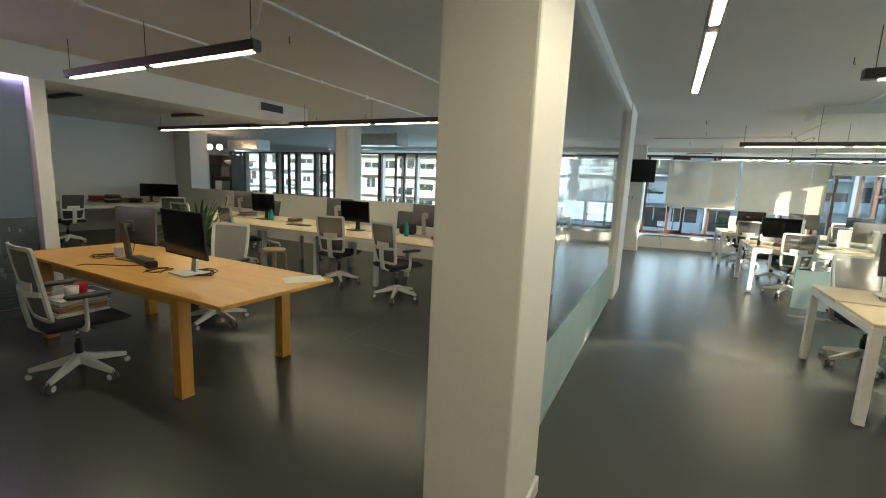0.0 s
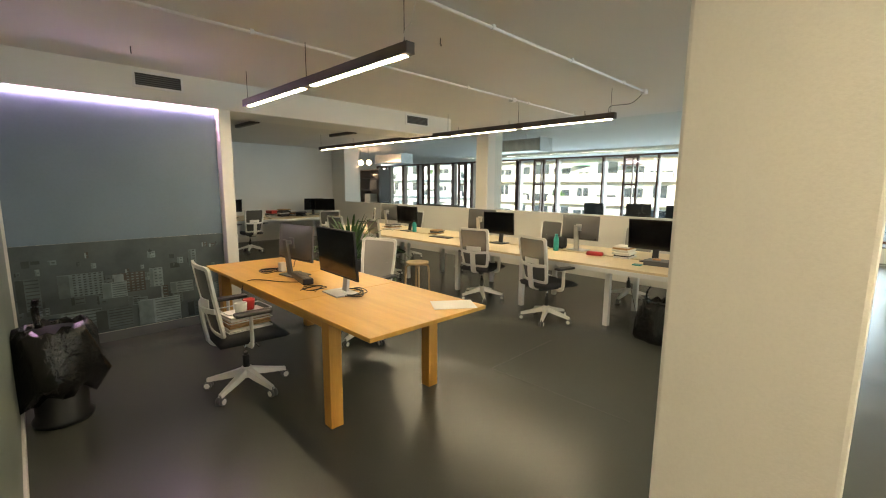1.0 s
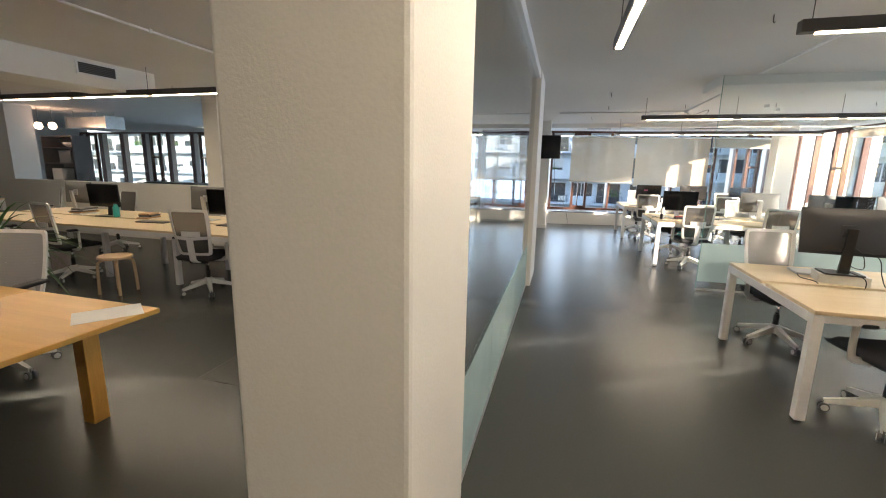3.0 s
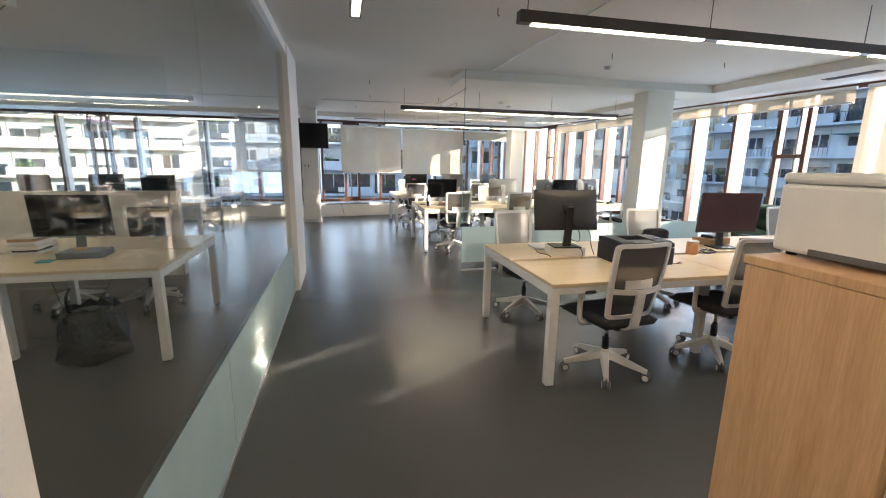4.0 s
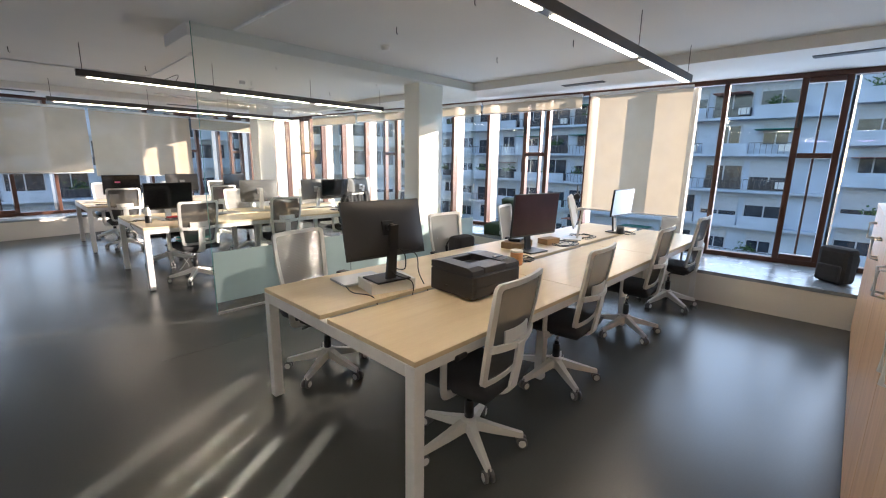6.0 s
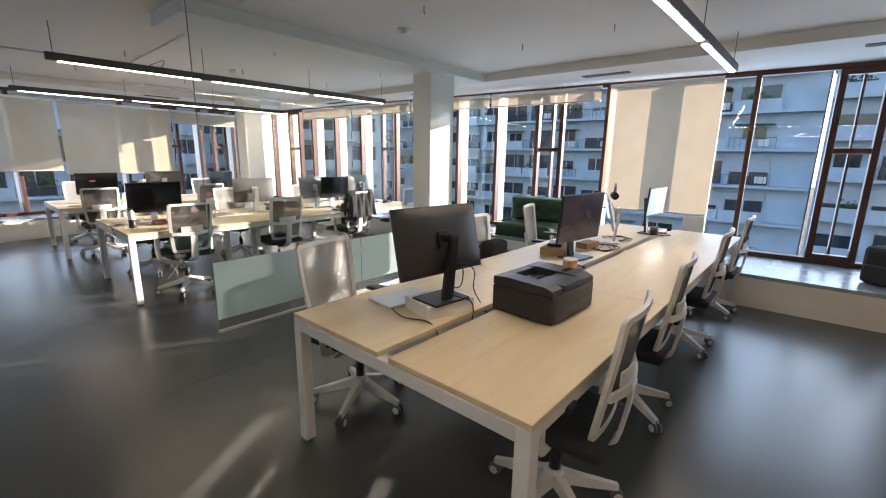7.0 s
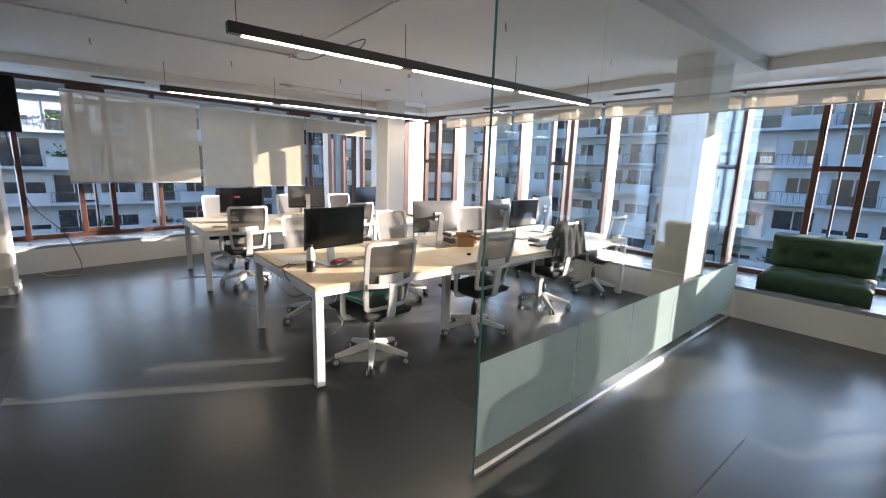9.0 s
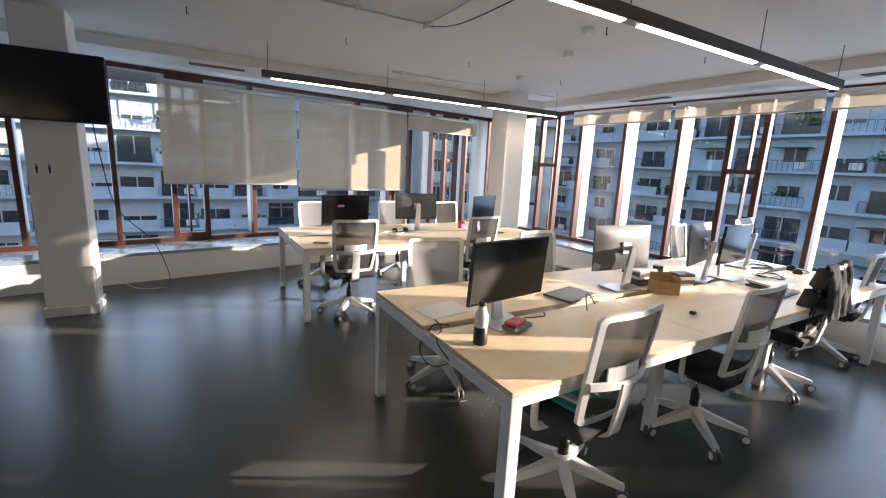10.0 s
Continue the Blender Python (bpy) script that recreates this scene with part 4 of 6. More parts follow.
def black_printer():
    root = thing("printer", "black compact laser printer on the bench desk", "printer", pose(3.35, 5.06, 0.74, 0, 0, -2))
    bm = bmn()
    box(bm, -0.225, -0.18, 0.008, 0.225, 0.18, 0.15, 0.012)
    body = part("body", bm, PRINT_G, root)
    # the cover falls towards the front and is cut away round the paper exit
    bm = bmn()
    prof = ((-0.176, 0.152), (0.176, 0.152), (0.176, 0.192), (0.10, 0.2), (-0.13, 0.193), (-0.17, 0.178))
    for x0, x1 in ((-0.221, -0.12), (0.09, 0.221)):
        lo = [bm.verts.new((x0, y, z)) for y, z in prof]
        hi = [bm.verts.new((x1, y, z)) for y, z in prof]
        bm.faces.new(lo)
        bm.faces.new(hi[::-1])
        for i in range(6):
            bm.faces.new((lo[i], hi[i], hi[(i + 1) % 6], lo[(i + 1) % 6]))
    box(bm, -0.1195, -0.176, 0.152, 0.0895, -0.03, 0.19, 0.006)
    box(bm, -0.1195, 0.12, 0.152, 0.0895, 0.176, 0.193, 0.006)
    bmesh.ops.recalc_face_normals(bm, faces=bm.faces[:])
    part("top_cover", bm, PRINT_G, root)
    bm = bmn()
    box(bm, -0.119, -0.029, 0.1505, 0.089, 0.119, 0.158)
    part("paper_exit", bm, PLASTIC_B, root)
    for i in range(3):
        bm = bmn()
        box(bm, -0.1, 0.0 + 0.035 * i, 0.158, 0.07, 0.008 + 0.035 * i, 0.168, 0.002)
        part("paper_rib", bm, GREY_P, root)
    for i in range(3):
        bm = bmn()
        rod(bm, (0.13 + 0.03 * i, -0.12, 0.19), (0.13 + 0.03 * i, -0.12, 0.1965), 0.008, n=12)
        part("button", bm, GREY_P, root)
    bm = bmn()
    box(bm, 0.12, -0.06, 0.19, 0.2, -0.03, 0.1995, 0.002)
    part("display", bm, SCREEN, root)
    bm = bmn()
    box(bm, -0.2, -0.1835, 0.014, 0.2, -0.179, 0.072, 0.002)
    tray = part("paper_tray", bm, PRINT_G, body)
    bm = bmn()
    box(bm, -0.06, -0.186, 0.018, 0.06, -0.183, 0.032, 0.001)
    part("tray_grip", bm, PLASTIC_B, tray)
    bm = bmn()
    box(bm, -0.2, -0.1825, 0.082, 0.2, -0.179, 0.142, 0.002)
    part("front_flap", bm, PRINT_G, body)
    bm = bmn()
    box(bm, -0.2275, 0.02, 0.05, -0.2245, 0.05, 0.062)
    part("badge", bm, PLASTIC_B, body)


black_printer()


# ---- ceiling fittings ----
def conduit(pts, label="white conduit clipped under the ceiling", r=0.011):
    root = thing("ceiling_conduit", label, "conduit", group="ceiling conduits")
    bm = bmn()
    sweep(bm, pts, r, n=8)
    part("pipe", bm, METAL_W, root)
    for a, b in zip(pts, pts[1:]):
        a, b = Vector(a), Vector(b)
        n = max(1, int((b - a).length / 1.1))
        for i in range(n):
            p = a.lerp(b, (i + 0.5) / n)
            bm = bmn()
            box(bm, p.x - 0.015, p.y - 0.015, p.z - 0.016, p.x + 0.015, p.y + 0.015, ZC, 0.003)
            part("clip", bm, METAL_W, root)
    return root


ZK = ZC - 0.02
conduit([(-2.75, -1.4, ZK), (-2.77, 3.0, ZK), (-2.85, 8.0, ZK)])
conduit([(-1.46, -1.4, ZK), (-1.42, 6.4, ZK)])
conduit([(3.02, 4.2, ZK), (3.02, 7.74, ZK)])
conduit([(3.05, 8.47, ZK), (3.11, 11.3, ZK), (0.7, 11.3, ZK)])
conduit([(3.6, 13.2, ZK), (6.3, 13.15, ZK)])


def junction_box(x, y, w=0.06):
    bm = bmn()
    box(bm, x - w, y - w, ZC - 0.055, x + w, y + w, ZC, 0.008)
    solid("junction_box", bm, METAL_W, "small white junction box on the ceiling", "junction box", "ceiling boxes")


for x, y in ((-2.83, 5.78), (-1.42, 6.42), (3.11, 11.3), (3.75, 13.2), (4.6, 11.2), (4.2, 10.6)):
    junction_box(x, y, 0.035)


def ceiling_hook(x, y, i):
    bm = bmn()
    rod(bm, (x, y, ZC), (x, y, ZC - 0.05), 0.004, n=6)
    sweep(bm, [(x, y, ZC - 0.05), (x + 0.008, y, ZC - 0.06), (x + 0.014, y, ZC - 0.05)], 0.003, n=6)
    solid("ceiling_hook", bm, VENT, "small dark metal hook screwed into the ceiling", "hook", "ceiling hooks")


k = 0
for y, xs in ((3.55, (-4.4, -3.6, -2.7, -1.9)), (7.3, (-6.4, -5.2, -4.0, -2.6)), (1.9, (-3.9, -2.4)), (10.5, (1.6, 2.9, 4.3, 5.7)), (12.2, (1.4, 2.7, 4.1, 5.5)), (5.6, (2.3, 3.9, 5.4)), (9.0, (1.5, 4.0, 5.6)), (6.6, (4.0, 5.5))):
    for x in xs:
        ceiling_hook(x, y, k)
        k += 1


def lamp_cord(a, b, mat=CABLE):
    a, b = Vector(a), Vector(b)
    bm = bmn()
    m1 = a.lerp(b, 0.35) + Vector((0, 0, -0.04))
    sweep(bm, smooth_path([a, m1, b + Vector((0.02, 0, 0.08)), b], 8), 0.004, n=6)
    solid("lamp_cord", bm, mat, "thin cord that feeds the strip lamp", "cord", "lamp cords")


lamp_cord((-1.42, 6.42, ZC - 0.03), (-1.68, 6.1, 2.43))
lamp_cord((-1.45, 2.9, ZC - 0.03), (-1.53, 2.867, 2.43), CABLE_W)
lamp_cord((3.11, 11.3, ZC - 0.03), (3.0, 9.6, 2.43))


def wall_grille(y0, y1, z0, z1, x):
    root = thing("air_grille", "white-framed dark air grille in the beam", "air grille", group="air grilles")
    bm = bmn()
    box(bm, x, y0 + 0.02, z0 + 0.02, x + 0.004, y1 - 0.02, z1 - 0.02)
    part("backing", bm, VENT, root)
    bm = bmn()
    for a, b, c, d in ((y0, y1, z0, z0 + 0.022), (y0, y1, z1 - 0.022, z1), (y0, y0 + 0.022, z0 + 0.022, z1 - 0.022), (y1 - 0.022, y1, z0 + 0.022, z1 - 0.022)):
        box(bm, x, a, c, x + 0.012, b, d)
    part("frame", bm, METAL_W, root)
    for i in range(5):
        z = z0 + 0.03 + (z1 - z0 - 0.06) * (i + 0.5) / 5
        bm = bmn()
        box(bm, x + 0.004, y0 + 0.022, z - 0.004, x + 0.011, y1 - 0.022, z + 0.003)
        part("slat", bm, GREY_P, root)


wall_grille(2.02, 2.46, 2.52, 2.68, -4.63)
wall_grille(5.49, 5.97, 2.52, 2.68, -4.63)


def soffit_grille(x, y, along, n=6):
    root = thing("ceiling_grille", "narrow dark air slot in the lowered ceiling", "air grille", pose(x, y, 2.6, 0, 0, 90 if along == "y" else 0), group="ceiling grilles")
    bm = bmn()
    box(bm, -0.3, -0.06, -0.004, 0.3, 0.06, 0.002)
    part("frame", bm, VENT, root)
    for i in range(n):
        yy = -0.05 + 0.1 * i / (n - 1)
        bm = bmn()
        box(bm, -0.29, yy - 0.004, -0.01, 0.29, yy + 0.004, -0.003)
        part("slat", bm, GREY_P, root)


for x, y, al in ((7.05, 3.6, "y"), (7.05, 6.3, "y"), (6.95, 9.4, "y"), (6.9, 11.9, "y"), (1.7, 14.05, "x"), (4.3, 14.05, "x")):
    soffit_grille(x, y, al)


def smoke_detector(x, y, z=ZC):
    bm = bmn()
    lathe(bm, [(0.03, -0.045), (0.045, -0.035), (0.05, -0.012), (0.055, 0.0)], 18)
    solid("smoke_detector", bm, PLASTIC_W, "round white smoke detector on the ceiling", "smoke detector", "smoke detectors", m=pose(x, y, z))


smoke_detector(4.35, 7.2)
smoke_detector(5.0, 12.4)
smoke_detector(-7.9, 5.6)
bm = bmn()
box(bm, -4.697, 1.06, 2.372, -4.67, 2.76, 2.392)
solid("led_strip", bm, LED_P, "glowing violet light strip along the top of the mural", "light strip")

# ---- mural: a flat printed city view on the wall ----
MUR_SKY = material("mural_blue_grey", (0.15, 0.21, 0.27), 0.55, vary=0.1, scale=0.8)
MUR_LAND = material("mural_dark_land", (0.09, 0.12, 0.13), 0.55, vary=0.25, scale=2.5)
MUR_TONES = [material("mural_tone", c, 0.55, vary=0.2, scale=9) for c in ((0.045, 0.058, 0.06), (0.10, 0.135, 0.145), (0.16, 0.21, 0.23), (0.235, 0.30, 0.33), (0.075, 0.07, 0.062))]
mural = thing("wall_mural_print", "blue-grey photographic wall print of a city below a wide sky", "mural")
bm = bmn()
box(bm, -4.699, 0.42, 1.02, -4.696, 2.765, 2.37)
part("sky", bm, MUR_SKY, mural)
bm = bmn()
box(bm, -4.699, 0.42, 0.10, -4.696, 2.765, 1.019)
part("land", bm, MUR_LAND, mural)
bm = bmn()
box(bm, -4.699, 0.42, 0.0, -4.69, 2.765, 0.095)
part("skirting", bm, GREY_P, mural)
rm = random.Random(4)
bm = bmn()


def block(y, z, w, h, tone, d):
    """A printed building front: a flat patch with rows of darker windows."""
    x = -4.6955 + d
    y1, z0_, z1 = min(y + w, 2.75), max(z, 0.105), min(z + h, 1.0)
    if y1 - y < 0.02 or z1 - z0_ < 0.02:
        return
    box(bm, -4.696, y, z0_, x, y1, z1, mi=tone)
    side = rm.uniform(0.2, 0.4)
    box(bm, x, y, z0_, x + 0.0002, y + (y1 - y) * side, z1 - 0.006, mi=max(0, tone - 1))
    rows = int((z1 - z0_) / rm.uniform(0.022, 0.035))
    cols = max(1, int((y1 - y) * (1 - side) / rm.uniform(0.03, 0.05)))
    strips = rm.random() < 0.45
    for a in range(rows):
        zz = z0_ + (z1 - z0_) * (a + 0.35) / rows
        ya = y + (y1 - y) * (side + 0.05)
        if strips:
            box(bm, x, ya, zz, x + 0.0003, y1 - 0.008, zz + 0.009, mi=max(0, tone - 2))
            continue
        for c in range(cols):
            yc = ya + (y1 - 0.006 - ya) * (c + 0.25) / cols
            box(bm, x, yc, zz, x + 0.0003, yc + (y1 - ya) * 0.5 / cols, zz + 0.011, mi=max(0, tone - 2))


for i in range(70):
    r = i / 70
    block(0.45 + 2.25 * rm.random(), 0.90 - 0.62 * r, 0.025 + 0.09 * rm.random() * (0.4 + r), 0.03 + 0.09 * rm.random() * (0.3 + r), rm.choice((0, 1, 1, 2, 2, 3, 4)), 0.0003 + 0.00003 * i)
for i, (y, z, w, h, tone) in enumerate(((0.75, 0.36, 0.30, 0.16, 1), (1.02, 0.42, 0.16, 0.30, 1), (1.3, 0.50, 0.34, 0.22, 2), (1.72, 0.48, 0.26, 0.20, 4), (1.62, 0.44, 0.2, 0.16, 3), (2.02, 0.5, 0.12, 0.2, 3), (2.4, 0.66, 0.07, 0.2, 2),
                                        (2.2, 0.4, 0.22, 0.12, 3), (2.5, 0.32, 0.2, 0.14, 2), (1.1, 0.2, 0.5, 0.16, 2), (1.9, 0.11, 0.38, 0.26, 3), (1.55, 0.13, 0.3, 0.2, 1), (2.35, 0.12, 0.3, 0.16, 1), (0.6, 0.12, 0.4, 0.22, 0))):
    block(y, z, w, h, tone, 0.0026 + 0.0004 * i)
ob = part("city", bm, MUR_TONES, mural)
ob["kind"] = "stuff"

structure("trim", SKIRT, (-4.685, 0.986, 0, -1.0, 1.0, 0.1), (-4.68, 0.986, 0.1, -4.6, 1.005, 2.37), label="white trim of the grey side wall")


# ---- bins ----
def lined_bin(x, y, r, h, mat, label, bag=True):
    root = thing("waste_bin", label, "waste bin", pose(x, y, 0), group="waste bins")
    bm = bmn()
    lathe(bm, [(r * 0.95, 0), (r, 0.03), (r * 0.86, 0.06), (r * 0.98, h)], 24)
    part("bin", bm, mat, root)
    if bag:
        rb = random.Random(5)
        bm = bmn()
        n, rows = 28, ((0.95, h - 0.40), (1.25, h - 0.42), (1.48, h - 0.33), (1.42, h - 0.2), (1.28, h - 0.08), (1.16, h + 0.02), (1.04, h + 0.04), (0.9, h - 0.01), (0.8, h - 0.12))
        rings = []
        for i, (f, z) in enumerate(rows):
            ring = []
            for j in range(n):
                a = 2 * math.pi * j / n
                q = r * f * (1 + 0.10 * math.sin(a * 5 + i) * (i < 6) + rb.uniform(-0.09, 0.09))
                ring.append(bm.verts.new((q * math.cos(a), q * math.sin(a), z + rb.uniform(-0.025, 0.025) + (0.05 * math.sin(a * 2 + 1) if i < 2 else 0))))
            rings.append(ring)
        for p, q in zip(rings, rings[1:]):
            for j in range(n):
                f = bm.faces.new((p[j], p[(j + 1) % n], q[(j + 1) % n], q[j]))
                f.smooth = True
        part("liner", bm, BAG, root, "crumpled black plastic liner")
        bm = bmn()
        sweep(bm, smooth_path([(-r * 0.7, -r * 0.4, h), (-r * 0.75, -r * 0.45, h + 0.12), (-r * 0.55, -r * 0.4, h + 0.2)], 5), 0.02, 0.008, n=6)
        part("liner_knot", bm, BAG, root)
    return root


lined_bin(-3.12, 1.19, 0.165, 0.62, PLASTIC_B, "black waste bin with a crumpled black liner")
lined_bin(-0.85, 5.75, 0.15, 0.36, GREY_P, "small grey waste bin with a liner under the desk end")


# ---- plants ----
def spiky_plant(x, y, z, n, length, seed, label, pot=True):
    rp = random.Random(seed)
    root = thing("potted_plant", label, "plant", pose(x, y, z), group="potted plants")
    bm = bmn()
    lathe(bm, [(0.10, 0), (0.13, 0.2), (0.135, 0.24), (0.12, 0.24), (0.115, 0.2)], 20)
    part("pot", bm, POT, root)
    for i in range(n):
        a, e = rp.uniform(0, 6.28), rp.uniform(0.45, 1.35)
        ln = length * rp.uniform(0.6, 1.0)
        d = Vector((math.cos(a), math.sin(a), 0))
        s = Vector((-d.y, d.x, 0))
        bm = bmn()
        prev = None
        for k in range(7):
            t = k / 6
            p = d * (0.02 + ln * t * math.cos(e)) + Vector((0, 0, 0.22 + ln * (math.sin(e) * t - (0.75 * t ** 2.2 * math.cos(e) + 0.12 * t ** 3))))
            w = 0.027 * (1 - t) ** 0.6 * (0.5 + min(1, t * 4) * 0.5) + 0.0005
            cur = (bm.verts.new(p - s * w), bm.verts.new(p + Vector((0, 0, -w * 0.4))), bm.verts.new(p + s * w))
            if prev:
                for q in (0, 1):
                    bm.faces.new((prev[q], prev[q + 1], cur[q + 1], cur[q]))
            prev = cur
        part("leaf", bm, LEAF, root)


spiky_plant(-3.95, 4.02, 0.42, 64, 1.1, 3, "spiky green dragon plant in a dark pot")
bm = bmn()
rod(bm, (0, 0, 0), (0, 0, 0.42), 0.15, 0.16, 20)
solid("plant_stand", bm, DARKWOOD, "round dark plant stand under the spiky plant", "plant stand", m=pose(-3.95, 4.02, 0))
spiky_plant(-8.4, 9.4, 0.0, 26, 0.5, 10, "green plant behind the glazing")


# ---- stool ----
def stool(x, y, rz):
    root = thing("wooden_stool", "round pale wooden stool with bent legs", "stool", pose(x, y, 0, 0, 0, rz))
    bm = bmn()
    lathe(bm, [(0.165, 0.415), (0.175, 0.42), (0.175, 0.445), (0.168, 0.45)], 24)
    part("seat", bm, PINE, root)
    for k in range(4):
        a = radians(45 + 90 * k)
        d = Vector((math.cos(a), math.sin(a), 0))
        bm = bmn()
        sweep(bm, smooth_path([d * 0.08 + Vector((0, 0, 0.40)), d * 0.15 + Vector((0, 0, 0.385)), d * 0.172 + Vector((0, 0, 0.33)), d * 0.185], 5), 0.02, 0.012, n=8)
        part("leg", bm, PINE, root)


stool(-4.15, 5.3, 10)


# ---- floor cushion sofa on the window bench ----
def bench_sofa():
    root = thing("floor_sofa", "low dark green tufted cushion sofa on the window bench", "sofa", pose(7.2, 7.3, ZB, 0, 0, 94))

    def pad(w, d, h, m, nx, ny):
        bm = bmn()

        def top(u, v):
            x, y = (u - 0.5) * w, (v - 0.5) * d
            e = 1 - max(abs(2 * u - 1), abs(2 * v - 1)) ** 8
            dim = 0.0
            for i in range(nx):
                for j in range(ny):
                    cx, cy = ((i + 0.5) / nx - 0.5) * w, ((j + 0.5) / ny - 0.5) * d
                    dim += 0.055 * math.exp(-((x - cx) ** 2 + (y - cy) ** 2) / 0.0035)
            return Vector((x, y, h * (0.72 + 0.28 * e) - dim))
        sheet(bm, top, 36, 20)
        ret = bmesh.ops.extrude_face_region(bm, geom=bm.faces[:])
        for v in [g for g in ret["geom"] if isinstance(g, bmesh.types.BMVert)]:
            v.co.z = 0.0
        for v in bm.verts:
            v.co = m @ v.co
        return bm
    part("seat_cushion", pad(0.9, 0.74, 0.21, pose(0, 0.0, 0), 3, 2), GREEN_SOFA, root)
    part("back_cushion", pad(0.88, 0.36, 0.2, pose(0, -0.29, 0.40, -78, 180, 0), 3, 1), GREEN_SOFA, root)


bench_sofa()


# ---- desk clutter ----
def slab(name, x, y, z, w, d, h, rz, mat, label, category, bev=0.003, group=""):
    bm = bmn()
    box(bm, -w / 2, -d / 2, 0, w / 2, d / 2, h, min(bev, h * 0.4))
    return solid(name, bm, mat, label, category, group, m=pose(x, y, z, 0, 0, rz))


def laptop(x, y, z, rz):
    root = thing("laptop", "closed silver laptop lying on the desk", "laptop", pose(x, y, z, 0, 0, rz))
    for nm, z0_, z1_ in (("base", 0.002, 0.0105), ("lid", 0.0115, 0.017)):
        bm = bmn()
        box(bm, -0.16, -0.11, z0_, 0.16, 0.11, z1_, 0.0025)
        ob_ = part(nm, bm, SILVER, root)
    bm = bmn()
    lathe(bm, [(0.0, 0.0171), (0.014, 0.0172), (0.014, 0.0168)], 16)
    part("badge", bm, PLASTIC_W, ob_, "pale round badge")
    for fx, fy in ((-0.14, -0.09), (0.14, -0.09), (-0.14, 0.09), (0.14, 0.09)):
        bm = bmn()
        rod(bm, (fx, fy, 0), (fx, fy, 0.0025), 0.006, n=8)
        part("rubber_foot", bm, PLASTIC_B, root)


def bottle(x, y, z, r, h, mat, label, cap=PLASTIC_B, sleeve=None):
    root = thing("drink_bottle", label, "bottle", pose(x, y, z))
    bm = bmn()
    lathe(bm, [(r * 0.95, 0), (r, 0.006), (r, h * 0.7), (r * 0.55, h * 0.88), (r * 0.5, h * 0.92)], 18)
    part("body", bm, mat, root)
    bm = bmn()
    lathe(bm, [(r * 0.58, h * 0.91), (r * 0.58, h)], 14)
    part("cap", bm, cap, root)
    if sleeve:
        bm = bmn()
        lathe(bm, [(r + 0.0005, 0.002), (r + 0.002, 0.006), (r + 0.002, h * 0.42), (r + 0.0003, h * 0.425)], 18)
        part("sleeve", bm, sleeve, root, "black lower sleeve")


def jar(x, y, z, r, h, mat, label, cap=None):
    root = thing("jar", label, "jar", pose(x, y, z))
    bm = bmn()
    lathe(bm, [(r * 0.9, 0), (r, 0.01), (r, h * 0.82), (r * 0.93, h * 0.86)], 18)
    part("body", bm, mat, root)
    bm = bmn()
    lathe(bm, [(r * 0.98, h * 0.86), (r * 0.98, h)], 18)
    part("lid", bm, cap or PLASTIC_W, root)


def book_stack(x, y, z, rz, n, seed, label, mats=None, size=1.0):
    rb = random.Random(seed)
    root = thing("paper_stack", label, "stack", pose(x, y, z, 0, 0, rz), group="stacks on the desks")
    zz = 0.0
    for i in range(n):
        h = rb.uniform(0.008, 0.026)
        w, d = rb.uniform(0.15, 0.21) * size, rb.uniform(0.2, 0.29) * size
        bm = bmn()
        box(bm, -w / 2, -d / 2, zz, w / 2, d / 2, zz + h, 0.002, pose(rb.uniform(-0.01, 0.01), rb.uniform(-0.01, 0.01), 0, 0, 0, rb.uniform(-8, 8)))
        part("book", bm, rb.choice(mats or (PAPER, PAPER, GREY_P, KRAFT, PLASTIC_B)), root)
        zz += h + 0.0005


def cord(pts, mat=CABLE, r=0.0035, label="loose black cable on the desk", steps=7):
    bm = bmn()
    sweep(bm, smooth_path(pts, steps), r, n=6)
    return solid("cable", bm, mat, label, "cable", "loose cables")


def tangle(x, y, z, r, seed, n=10, mat=CABLE, label="tangled black cable on the desk"):
    rt = random.Random(seed)
    pts = []
    for i in range(n):
        a = i * 1.9 + rt.uniform(-0.5, 0.5)
        q = r * rt.uniform(0.45, 1.0)
        pts.append((x + q * math.cos(a), y + q * math.sin(a) * 0.8, z + 0.004 + (0.02 * rt.random() if i % 3 == 1 else 0)))
    return cord(pts, mat, 0.0032, label)


def headphones(x, y, z, rz, flat=False, mat=PLASTIC_B):
    root = thing("headphones", "black over-ear headphones resting on a desk", "headphones", pose(x, y, z, 90 if flat else 0, 0, rz))
    bm = bmn()
    sweep(bm, [(0.085 * math.cos(t * math.pi / 16), 0, 0.03 + 0.11 * math.sin(t * math.pi / 16)) for t in range(17)], 0.012, 0.006, n=8, up=(0, 1, 0))
    part("headband", bm, mat, root)
    for s in (-1, 1):
        bm = bmn()
        rod(bm, (s * 0.065, 0, 0.03), (s * 0.10, 0, 0.03), 0.036, 0.032, 18)
        part("ear_cup", bm, mat, root)


def keyboard(x, y, z, rz):
    root = thing("keyboard", "flat dark keyboard on the desk", "keyboard", pose(x, y, z, 0, 0, rz), group="keyboards")
    bm = bmn()
    box(bm, -0.21, -0.065, 0, 0.21, 0.065, 0.014, 0.003)
    part("body", bm, PLASTIC_B, root)
    for r in range(5):
        bm = bmn()
        for i in range(15):
            a = -0.20 + i * 0.0268
            box(bm, a, -0.058 + r * 0.0235, 0.014, a + 0.023, -0.038 + r * 0.0235, 0.018)
        ob = part("key_row", bm, GREY_P, root)
        ob["kind"] = "stuff"


T = 0.74
